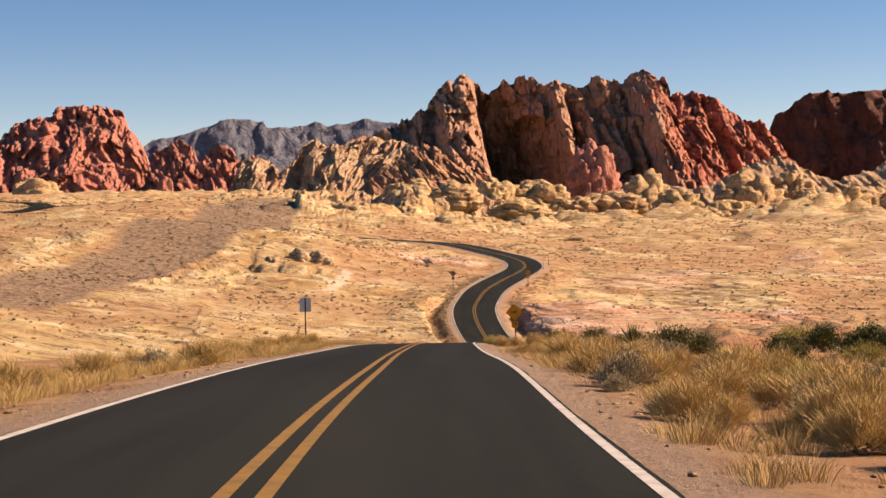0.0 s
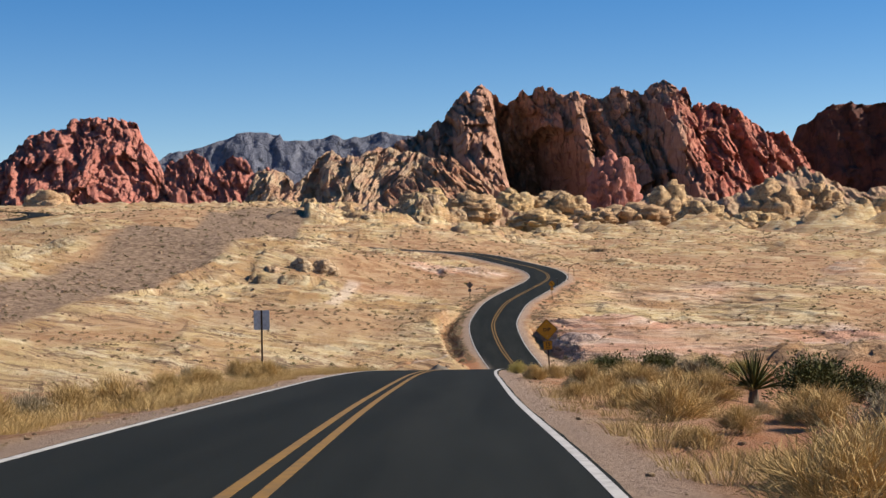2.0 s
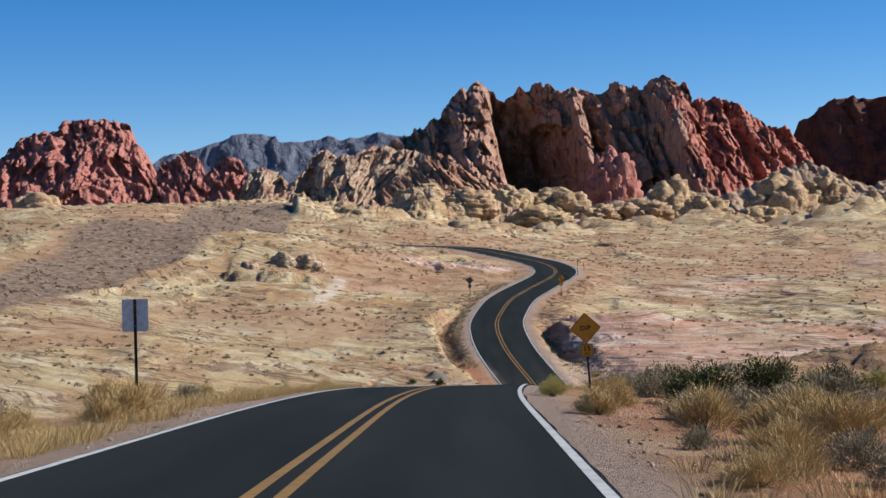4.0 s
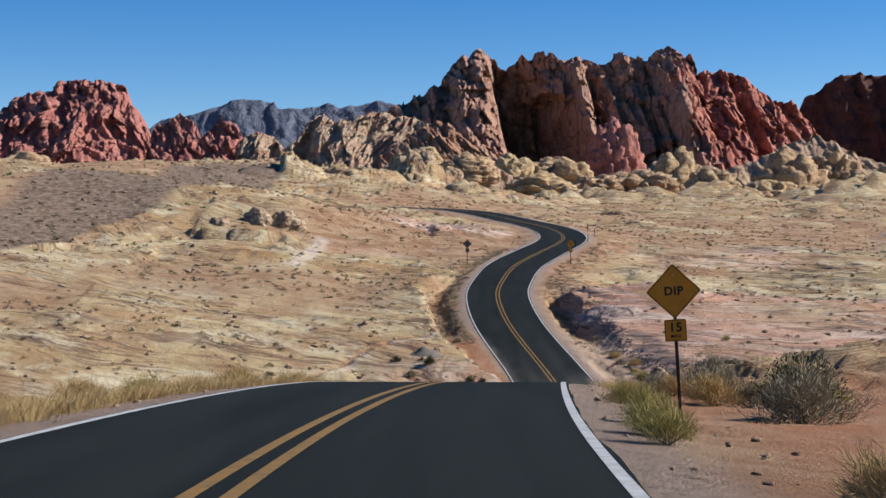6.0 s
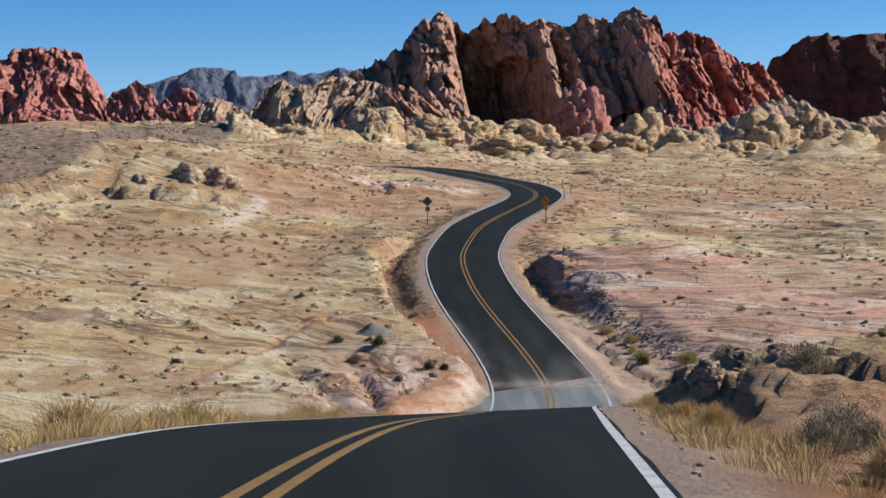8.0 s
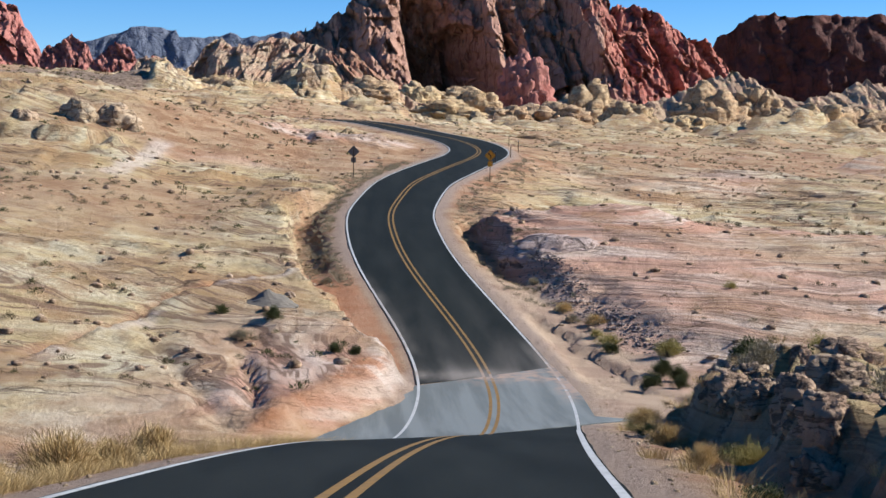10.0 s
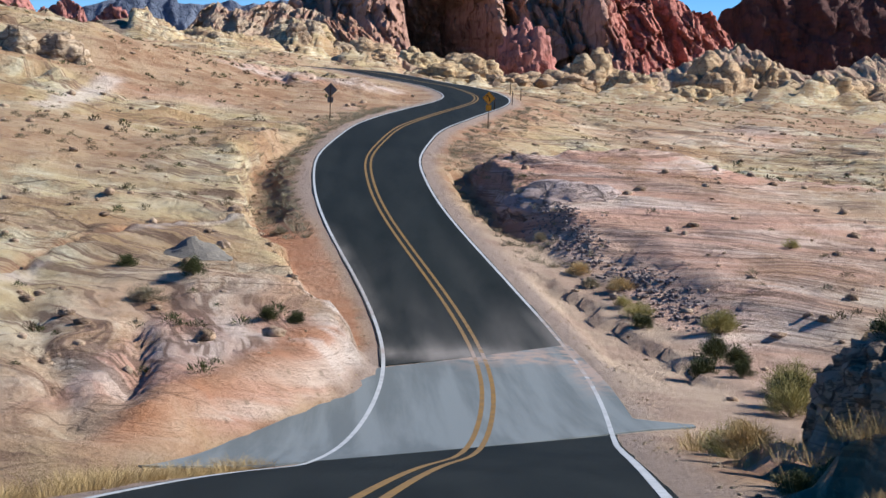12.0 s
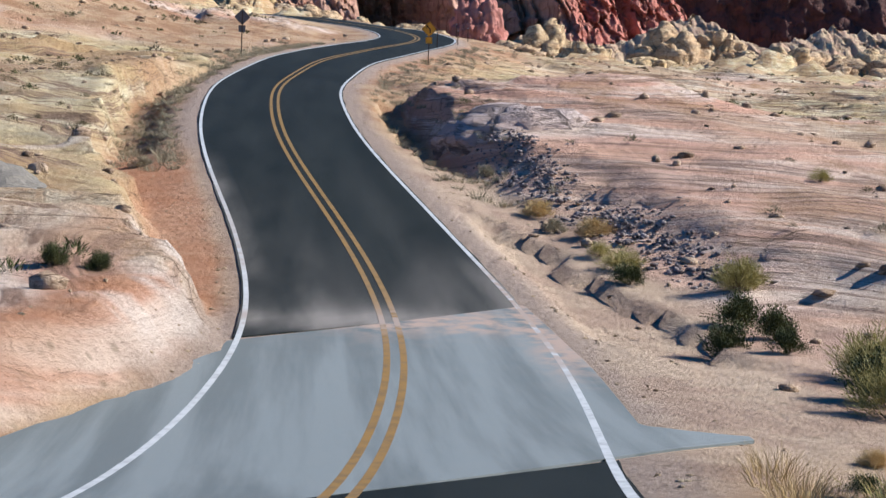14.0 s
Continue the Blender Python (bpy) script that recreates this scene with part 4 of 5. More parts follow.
def delineator(x, y, group="delineators at the bend"):
    t = thing("delineator", "thin brown roadside marker post", "marker post", pose(x, y, height(x, y) - 0.15), group)
    part("post", channel_post(1.45), M_POST, t)
    bm = bmesh.new()
    bmesh.ops.create_cone(bm, cap_ends=True, segments=16, radius1=0.045, radius2=0.045, depth=0.012, matrix=Matrix.Translation((0, -0.024, 1.36)) @ Matrix.Rotation(radians(90), 4, "X"))
    part("reflector", bm, M_WHITE, t, "small round white reflector")


for x, y in ((18.3, 311.0), (19.8, 318.5), (19.4, 326.0), (16.0, 303.0)):
    delineator(x, y)


# ---- boulders ----
def stone_material(name, a, b, dark, scale, joints=0.7):
    n = Nodes(name)
    beds = n.noise(1.0 * scale, 5, 0.6, n.where((0.5, 0.5, 2.2), (0.15, 0.1, 0)), 0.5)
    spots = n.noise(2.2 * scale, 8, 0.72)
    lines = n.calc("SUBTRACT", 1.0, n.band(n.calc("ABSOLUTE", n.calc("SUBTRACT", beds, 0.5)), 0.006, 0.035))
    c = n.mix(n.band(beds, 0.36, 0.62), a, b)
    c = n.mix(n.calc("MULTIPLY", n.random(), 0.5), c, (0.381, 0.218, 0.143))
    c = n.mix(n.calc("MULTIPLY", n.band(spots, 0.52, 0.68), 0.7), c, dark)
    j = n.cracks(0.55 * scale, (0.8, 0.8, 0.7), (0.2, 0.3, 0.0), 0.05)
    c = n.mix(n.calc("MULTIPLY", j, joints), c, dark)
    n.bump(n.calc("SUBTRACT", 1.0, j), 0.2 / scale, joints)
    c = n.mix(n.calc("MULTIPLY", lines, 0.85 * joints), c, dark)
    n.bump(n.calc("SUBTRACT", 1.0, lines), 0.15 / scale, 0.7)
    n.bump(spots, 0.25 / scale)
    return n.done(c)


M_STONE = stone_material("cream_sandstone", (0.47, 0.345, 0.20), (0.53, 0.43, 0.285), (0.17, 0.105, 0.0612), 1.0)
M_FARSTONE = stone_material("far_cream_sandstone", (0.54, 0.365, 0.18), (0.60, 0.455, 0.255), (0.18, 0.095, 0.052), 0.24, 0.4)
M_GREYROCK = stone_material("grey_sandstone", (0.43, 0.34, 0.30), (0.50, 0.42, 0.375), (0.14, 0.10, 0.085), 0.8)
M_DARKROCK = stone_material("brown_conglomerate", (0.34, 0.245, 0.165), (0.42, 0.32, 0.215), (0.09, 0.06, 0.042), 1.6)


def worley3(p, seed):
    """The first two distances to the points of a jittered lattice in space."""
    i = np.floor(p).astype(np.int64)
    f1, f2 = np.full(len(p), 9.0), np.full(len(p), 9.0)
    for a in (-1, 0, 1):
        for b in (-1, 0, 1):
            for c in (-1, 0, 1):
                q = i + [a, b, c]
                h = [lattice(q[:, 0] + 57 * q[:, 2], q[:, 1] - 131 * q[:, 2], seed + m) for m in range(3)]
                d = np.linalg.norm(q + 0.1 + 0.8 * np.stack(h, 1) - p, axis=1)
                f2 = np.where(d < f1, f1, np.minimum(f2, d))
                f1 = np.minimum(f1, d)
    return f1, f2


def dome(seed, cell, layers, cleft, cuts=3, sub=5):
    """One mass of sandstone about one metre in radius: big bulges with clefts between, broken into beds, with a few flat joint faces."""
    rnd = random.Random(seed)
    bm = bmesh.new()
    bmesh.ops.create_icosphere(bm, subdivisions=sub, radius=1)
    co = np.array([v.co[:] for v in bm.verts])
    x, y, z = co.T
    r = 0.95 + 0.20 * fbm(x * 1.3 + z + seed, y * 1.3 - z, 3, seed)
    for k in range(cuts):
        a, e = rnd.uniform(0, 6.28), rnd.uniform(-0.2, 1.2)
        c = co @ np.array([math.cos(a) * math.cos(e), math.sin(a) * math.cos(e), math.sin(e)])
        r = np.where(c > 0.2, np.minimum(r, rnd.uniform(0.70, 0.95) / np.maximum(c, 0.2)), r)
    f1, f2 = worley3(co * [cell, cell, cell * 0.6] + seed * 0.37, seed)
    r = r * (1 - cleft + cleft * np.clip((f2 - f1) / 0.5, 0, 1) ** 0.5)
    f1, f2 = worley3(co * [cell * 2.4, cell * 2.4, cell * 2.9] + seed * 0.71, seed + 5)
    r = r * (1 - 0.3 * cleft + 0.3 * cleft * np.clip((f2 - f1) / 0.35, 0, 1) ** 0.5)
    t = z * r * layers + 0.5 * fbm(x * 1.5 + seed, y * 1.5, 2, seed + 3)
    t = t - np.floor(t)
    r = r * (1 - 0.075 * np.exp(-((t - 0.5) / 0.13) ** 2)) * (1 + 0.025 * fbm(x * 8 + z * 5, y * 8 - z * 6, 3, seed + 7, 0.65))
    for v, m in zip(bm.verts, r):
        v.co = v.co * float(m)
    me = bpy.data.meshes.new("boulder")
    bm.to_mesh(me)
    bm.free()
    me.polygons.foreach_set("use_smooth", np.ones(len(me.polygons), bool))
    return me


DOMES = [dome(11, 1.2, 3.5, 0.16, 4), dome(23, 1.3, 3, 0.18, 3), dome(37, 1.5, 4, 0.2, 5, 4), dome(51, 1.4, 5, 0.2, 5, 4), dome(66, 1.1, 3, 0.15, 4),
         dome(81, 1.9, 3.0, 0.36, 0), dome(92, 1.5, 4.5, 0.30, 2), dome(103, 2.3, 5.0, 0.34, 1), dome(131, 2.2, 4, 0.28, 12, 4), dome(147, 2.6, 5, 0.3, 9, 4)]
DOME_COPIES = {}


def boulder(x, y, z, w, h, kind, label, group, material, turn=0.0):
    key = (kind, material.name)
    if key not in DOME_COPIES:
        DOME_COPIES[key] = DOMES[kind].copy()
        DOME_COPIES[key].materials.append(material)
    ob = new("boulder", DOME_COPIES[key])
    ob.matrix_basis = Matrix.Translation((x, y, z)) @ Matrix.Rotation(turn, 4, "Z") @ Matrix.Diagonal((w / 2, w / 2, h, 1))
    return tagged(ob, label, "rock", group)


# (bearing per metre of distance, foot height per metre, width, height, distance)
def far_boulder(px, py, w, h, d, kind, label="rounded cream sandstone dome with cracks", group="sandstone domes under the massif", material=None, turn=0.0):
    """Set by its bearing: px and py are thousandths of the distance to the right and up."""
    boulder(px * d / 1000, d, py * d / 1000 - 0.30 * h * d / 1000, 1.5 * w * d / 1000, 1.08 * h * d / 1000, kind, label, group, material or M_FARSTONE, turn)


for i, (px, py, w, h, d) in enumerate([
        (54, 28, 36, 20, 1060), (30, 30, 22, 14, 1040), (76, 24, 24, 9, 980), (101, 24, 32, 14, 1000), (121, 26, 26, 22, 1040), (141, 22, 26, 17, 960),
        (168, 17, 32, 15, 930), (182, 22, 40, 26, 980), (205, 30, 26, 20, 1000), (156, 16, 24, 9, 900), (198, 15, 28, 10, 880), (229, 20, 40, 20, 900),
        (252, 19, 44, 22, 960), (280, 18, 40, 20, 980), (305, 16, 50, 22, 950), (340, 14, 50, 24, 930),
(8, 31, 26, 11, 800), (-26, 33, 14, 12, 700), (-14, 38, 12, 7, 680), (44, 22, 30, 9, 760)]):
    d_ = "rounded cream sandstone dome with dark cracks" if d > 700 else "pale cracked sandstone knoll above the road"
    far_boulder(px, py, w, h, d, 5 + i % 3 if d > 700 else i % 5, d_, turn=i * 1.3)
far_boulder(-238, 36, 28, 17, 1500, 1, "pale cream rock below the red butte", "pale rocks on the plain")
far_boulder(-255, 27, 20, 9, 1150, 3, "white rounded rock on the plain", "pale rocks on the plain")
far_boulder(-247, 26, 10, 9, 1160, 0, "white rounded rock on the plain", "pale rocks on the plain")
far_boulder(-163, 32, 9, 26, 1700, 2, "slender red sandstone pillar", "red pillars", M_RED)


boulder(122, 1400, 46, 52, 40, 6, "rounded dark red sandstone knob at the cliff foot", "red pillars", M_RED, 0.7)


def seated(x, y, w, h, kind, label, group, material, turn=0.0, sink=0.25):
    boulder(x, y, height(x, y) - sink * h, w, h, kind, label, group, material, turn)


PILE = random.Random(29)
for i in range(26):
    a, r = PILE.uniform(0, 6.28), PILE.random() ** 0.6
    w = PILE.uniform(3.5, 8.5)
    seated(-12 + 12 * r * math.cos(a), 572 + 30 * r * math.sin(a), w, w * PILE.uniform(0.38, 0.62), (2, 3, 8, 9)[i % 4], "cracked sandstone block heaped on the knoll", "blocks on the knoll", M_STONE, PILE.uniform(0, 6.28), 0.25)
for i in range(40):
    a, r = PILE.uniform(0, 6.28), PILE.random() ** 0.6
    cx, cy, wx, wy = ((-24, 512, 14, 22), (-42, 500, 16, 24), (8, 498, 14, 14), (30, 640, 30, 40), (-70, 620, 30, 50))[i % 5]
    w = PILE.uniform(2.0, 5.5)
    seated(cx + wx * r * math.cos(a), cy + wy * r * math.sin(a), w, w * PILE.uniform(0.3, 0.5), (2, 3, 9, 8)[i % 4], "pale sandstone block on the rocky slope", "blocks on the knoll", M_STONE, PILE.uniform(0, 6.28), 0.35)
# the pair on the white ledge, the knob by the sign and the outcrop over the wash
seated(-21.6, 297.0, 6.0, 2.7, 0, "rounded sandstone boulder perched on the white ledge", "perched boulders", M_STONE)
seated(-25.2, 295.5, 4.6, 2.5, 4, "rounded sandstone boulder perched on the white ledge", "perched boulders", M_STONE, 1.0)
seated(-29.5, 291.5, 3.6, 1.6, 2, "low weathered sandstone block on the ledge", "perched boulders", M_STONE, 2.0)
seated(15.2, 241.0, 8.4, 2.0, 3, "grey-lavender cracked boulder at the edge of the cut", "boulders by the cut", M_GREYROCK, 0.4, 0.42)
for i, (x, y, w, h) in enumerate([(14.4, 183.0, 3.4, 1.5), (17.5, 186.5, 4.0, 1.5), (22.5, 178.0, 4.5, 1.4), (27.0, 192.0, 7.0, 2.0), (31.0, 202.0, 6.0, 1.8), (14.6, 173.0, 3.2, 1.3), (13.6, 178.0, 2.6, 1.2), (12.8, 168.0, 2.4, 1.1), (15.4, 188.0, 3.2, 1.9), (13.2, 186.5, 2.4, 1.6), (11.8, 163.0, 2.2, 1.0), (16.6, 179.0, 3.0, 1.2), (11.2, 157.0, 2.2, 0.9)]):
    seated(x, y, w, h, 8 + i % 2, "brown rough rock at the edge of the wash", "outcrop at the wash", M_DARKROCK, i * 0.9, 0.55)
FACE = random.Random(19)
for i in range(120):
    y = 152 + 43 * (i + FACE.random()) / 120
    x = float(road_x(y)) + FACE.uniform(6.5, 9.2) + 0.16 * max(y - 178, 0)
    w = FACE.uniform(0.6, 1.7)
    seated(x, y, w, w * FACE.uniform(0.45, 0.75), 8 + i % 2, "broken brown block on the shaded bank", "outcrop at the wash", M_DARKROCK, FACE.uniform(0, 6.28), 0.5)


# ---- plants ----
def leaf_material(name, a, b, rough=0.8):
    n = Nodes(name)
    c = n.mix(n.island(), a, b)
    c = n.mix(n.calc("MULTIPLY", n.random(), 0.35), c, tuple(v * 0.6 for v in a))
    return n.done(c, rough)


M_STRAW = leaf_material("dry_grass", (0.42, 0.275, 0.105), (0.57, 0.42, 0.19))
M_BRUSH = leaf_material("brown_brush", (0.115, 0.085, 0.042), (0.215, 0.165, 0.085))
M_SAGE = leaf_material("grey_brush", (0.218, 0.18, 0.105), (0.367, 0.306, 0.197))
M_GREEN = leaf_material("creosote_leaves", (0.0374, 0.0442, 0.0122), (0.109, 0.112, 0.0306))
M_LIME = leaf_material("rabbitbrush_leaves", (0.26, 0.215, 0.055), (0.43, 0.36, 0.125))
M_TWIG = leaf_material("woody_stems", (0.0884, 0.0646, 0.0442), (0.143, 0.109, 0.0748))


def blades(foot, tip, width, rng, droop=0.12):
    """Tapered blades from foot to tip, each bent once: arrays of vertices and triangles."""
    n = len(foot)
    way = tip - foot
    flat = np.cross(way, rng.normal(size=(n, 3)))
    flat /= np.linalg.norm(flat, axis=1)[:, None] + 1e-9
    w = np.asarray(width).reshape(-1, 1) * flat
    mid = foot + way * 0.55 + np.array([0, 0, 1]) * (droop * np.linalg.norm(way, axis=1))[:, None]
    v = np.stack([foot - w, foot + w, mid - w * 0.8, mid + w * 0.8, tip], 1).reshape(-1, 3)
    i = np.arange(n)[:, None] * 5
    f = np.concatenate([i + [0, 1, 3], i + [0, 3, 2], i + [2, 3, 4]])
    return v, f


def mesh_of(name, v, f, material):
    ob = sheet(name, v, f, material)
    me = ob.data
    bpy.data.objects.remove(ob)
    return me


def tuft(rng, n, radius, tall, spread, width):
    a, r = rng.uniform(0, 6.283, n), radius * np.sqrt(rng.uniform(0, 1, n))
    foot = np.stack([r * np.cos(a), r * np.sin(a), np.full(n, -0.03)], 1)
    h = tall * rng.uniform(0.45, 1.0, n)
    b = a + rng.normal(0, 0.6, n)
    out = (0.25 + r / max(radius, 1e-6)) * spread * h * rng.uniform(0.3, 1.1, n)
    tip = foot + np.stack([out * np.cos(b), out * np.sin(b), h], 1)
    return blades(foot, tip, np.full(n, width) * rng.uniform(0.6, 1.2, n), rng)


def puff(rng, n, radius, tall, leaf, width):
    """A low rounded cushion of short twigs."""
    a, r = rng.uniform(0, 6.283, n), rng.uniform(0.1, 1, n) ** 0.5
    e = rng.uniform(0, 1.5, n)
    way = np.stack([np.cos(a) * np.cos(e), np.sin(a) * np.cos(e), np.sin(e)], 1)
    foot = way * r[:, None] * [radius, radius, tall]
    tip = foot + (way + rng.normal(0, 0.6, (n, 3)) + [0, 0, 0.25]) * leaf
    tip[:, 2] = np.maximum(tip[:, 2], 0.02)
    return blades(foot, tip, np.full(n, width), rng)


def bush_meshes(seed, leaves, leaf, narrow, material, flat=1.0, holes=0.35):
    """A shrub one metre wide and about 0.7 tall: woody stems from one root, twigs and small leaves in an uneven crown."""
    rng = np.random.default_rng(seed)
    ns = 46
    a, e = rng.uniform(0, 6.283, ns), rng.uniform(0.25, 1.45, ns)
    reach = rng.uniform(0.32, 0.52, ns)
    tip = np.stack([np.cos(a) * np.cos(e) * reach, np.sin(a) * np.cos(e) * reach, np.sin(e) * reach * 1.25 * flat], 1)
    foot = rng.normal(0, 0.03, (ns, 3)) * [1, 1, 0.2]
    v, f = blades(foot, tip, np.full(ns, 0.005), rng, 0.05)
    stems = mesh_of("branchwork", v, f, M_TWIG)
    # leaves gather round the ends of the stems
    k = rng.integers(0, ns, leaves)
    along = rng.uniform(0.45, 1.12, leaves) ** 0.8
    base = foot[k] + (tip[k] - foot[k]) * along[:, None] + rng.normal(0, 0.055, (leaves, 3))
    lump = fbm(base[:, 0] * 5 + seed, base[:, 1] * 5 + base[:, 2] * 4, 2, seed)
    base = base[lump > -holes]
    base[:, 2] = np.maximum(base[:, 2], 0.01)
    way = base / (np.linalg.norm(base, axis=1)[:, None] + 1e-6) + rng.normal(0, 0.55, base.shape) + [0, 0, 0.35]
    way /= np.linalg.norm(way, axis=1)[:, None]
    v, f = blades(base, base + way * (leaf * rng.uniform(0.5, 1.2, len(base)))[:, None], narrow * rng.uniform(0.6, 1.3, len(base)), rng, 0.05)
    return stems, mesh_of("foliage", v, f, material)


BUSHES = {
    "sage": [bush_meshes(s, 4600, 0.085, 0.0036, M_SAGE, 1.0, 0.8) for s in (1, 2, 3)],
    "green": [bush_meshes(s, 5200, 0.050, 0.0075, M_GREEN, 1.0, 0.9) for s in (4, 5, 6)],
    "straw": [bush_meshes(s, 4400, 0.19, 0.0025, M_STRAW, 1.0, 0.9) for s in (11, 12, 13)],
    "lime": [bush_meshes(s, 4200, 0.12, 0.0024, M_LIME, 1.0, 0.7) for s in (7, 8)],
}
BUSH_LABEL = {"sage": "grey-tan dry desert brush on sandy ground", "green": "dark green rounded creosote shrub on sand", "straw": "fluffy straw-coloured clump of dry grass", "lime": "yellow-green rabbitbrush beside the road"}
PLANT_RND = random.Random(5)


def shrub(x, y, wide, tall, sort, group="roadside shrubs"):
    stems, foliage = BUSHES[sort][PLANT_RND.randrange(len(BUSHES[sort]))]
    t = thing("shrub", BUSH_LABEL[sort], "shrub", Matrix.Translation((x, y, height(x, y) - 0.03)) @ Matrix.Rotation(PLANT_RND.uniform(0, 6.28), 4, "Z") @ Matrix.Diagonal((wide, wide, tall / 0.65, 1)), group)
    for name, me in (("branchwork", stems), ("foliage", foliage)):
        new(name, me).parent = t


for x, y, w, h, sort in [
        (9.4, 70.0, 2.9, 1.25, "green"), (10.8, 71.0, 1.8, 0.95, "green"), (6.9, 71.5, 1.5, 0.6, "lime"), (5.4, 45.5, 1.5, 0.75, "sage"), (9.2, 52.5, 1.8, 0.6, "green"), (11.0, 55.0, 2.0, 0.8, "green"),
        (13.0, 52.0, 2.2, 0.7, "lime"), (14.3, 72.0, 2.4, 1.0, "green"), (15.6, 64.0, 2.2, 1.0, "green"), (12.2, 60.0, 1.6, 0.8, "green"), (10.0, 58.5, 1.8, 0.7, "lime"),
        (13.4, 66.0, 1.5, 0.8, "green"), (17.5, 70.0, 2.5, 1.1, "green"), (18.5, 60.0, 2.4, 0.9, "sage"), (10.2, 98.0, 2.6, 1.0, "sage"), (8.0, 92.0, 2.0, 0.8, "sage"), (13.5, 88.0, 2.6, 1.0, "sage"),
        (6.5, 99.0, 1.9, 0.95, "green"), (4.7, 86.0, 1.3, 0.6, "sage"), (6.8, 92.0, 1.7, 0.8, "sage"), (2.9, 88.0, 0.9, 0.45, "sage"), (9.0, 101.5, 2.6, 1.2, "green"), (11.5, 104.0, 2.4, 1.1, "green"),
        (2.6, 98.5, 0.8, 0.5, "lime"), (2.9, 103.4, 0.8, 0.6, "lime"), (6.9, 112.2, 2.3, 1.2, "sage"), (7.6, 115.5, 2.0, 1.2, "green"), (6.0, 127.5, 1.2, 0.6, "sage"),
        (6.8, 124.5, 1.7, 0.9, "sage"), (8.6, 118.5, 1.7, 0.8, "lime"), (5.8, 123.2, 1.1, 0.5, "straw"), (3.4, 111.6, 0.9, 0.5, "lime"), (7.8, 128.0, 2.0, 1.1, "sage"), (9.6, 127.0, 2.2, 1.2, "green"),
        (6.4, 142.0, 1.0, 0.45, "straw"), (6.2, 137.0, 1.0, 0.5, "straw"), (8.6, 135.5, 1.2, 0.6, "sage"), (9.5, 141.0, 1.8, 0.9, "sage"), (11.0, 150.0, 1.6, 0.8, "sage"), (13.0, 160.0, 1.6, 0.7, "green"), (11.2, 182.0, 1.5, 0.7, "lime"), (10.6, 178.6, 1.1, 0.5, "straw"), (16.6, 198.5, 1.8, 1.0, "lime"), (18.0, 203.5, 2.0, 1.1, "lime"), (16.9, 210.4, 1.6, 0.9, "green"), (17.4, 208.9, 1.2, 0.8, "green"), (17.9, 214.4, 1.8, 0.9, "lime"), (15.3, 217.7, 1.6, 0.7, "lime"), (15.3, 222.5, 1.3, 0.6, "straw"), (14.0, 226.0, 1.2, 0.6, "straw"), (6.4, 120.4, 1.7, 0.7, "straw"), (7.4, 121.0, 1.5, 0.7, "sage"), (6.6, 97.7, 2.6, 1.15, "green"), (2.9, 86.8, 1.1, 0.5, "straw"), (2.7, 100.3, 0.9, 0.5, "lime"), (4.2, 58.0, 1.8, 0.8, "straw"), (5.6, 78.9, 2.0, 0.8, "straw"), (4.3, 81.5, 1.6, 0.7, "straw"), (3.6, 40.3, 1.7, 0.75, "straw"), (4.6, 43.0, 2.0, 0.8, "straw"),
        (17.7, 202.5, 1.6, 1.0, "lime"), (15.9, 207.5, 1.3, 0.8, "green"), (17.0, 206.5, 1.0, 0.6, "green"), (18.2, 214.8, 1.4, 0.8, "lime"), (15.2, 216.0, 1.2, 0.6, "green"), (15.0, 219.5, 0.9, 0.5, "lime"),
        (14.2, 223.5, 1.0, 0.5, "sage"), (16.9, 200.0, 1.6, 1.0, "green"), (18.6, 199.0, 1.6, 0.9, "green"), (-3.2, 209.0, 1.5, 0.6, "sage"), (-1.9, 212.0, 1.2, 0.7, "green"), (1.2, 204.8, 0.8, 0.5, "green"),
        (2.1, 204.9, 0.7, 0.45, "green"), (-4.6, 214.5, 1.0, 0.5, "green"), (0.3, 232.0, 0.9, 0.4, "sage"), (23.5, 226.0, 0.9, 0.5, "lime"), (12.9, 233.0, 0.9, 0.5, "sage"),
        (-8.6, 60.0, 1.4, 0.6, "sage"), (-8.2, 74.0, 1.2, 0.6, "lime"), (-9.4, 86.0, 1.5, 0.7, "sage"), (-7.8, 101.0, 1.4, 0.6, "sage"), (-6.9, 118.0, 1.3, 0.6, "lime"), (-6.0, 131.0, 1.3, 0.7, "sage"), (-7.5, 44.0, 1.4, 0.6, "sage"),
        (-9.0, 34.0, 1.3, 0.6, "sage"), (20.5, 178.0, 1.4, 0.8, "green"), (17.2, 184.0, 1.2, 0.7, "lime"), (13.4, 172.0, 1.4, 0.8, "green"), (13.6, 177.0, 1.5, 0.9, "sage"), (14.6, 183.0, 1.4, 0.8, "green"), (12.6, 166.0, 1.4, 0.8, "green"), (11.4, 158.0, 1.4, 0.8, "sage"), (24.0, 183.0, 1.5, 0.8, "green")]:
    shrub(x, y, w, h, sort)


# shrubs along the foot of the shaded bank
SHADE = random.Random(43)
for k in range(12):
    y = 150 + 44 * (k + SHADE.random()) / 12
    w = SHADE.uniform(0.5, 1.1)
    shrub(float(road_x(y)) + SHADE.uniform(4.9, 6.4) + 0.08 * max(y - 184, 0), y, w, w * SHADE.uniform(0.40, 0.55), SHADE.choice(["green", "green", "straw", "lime"]), "shrubs under the bank")


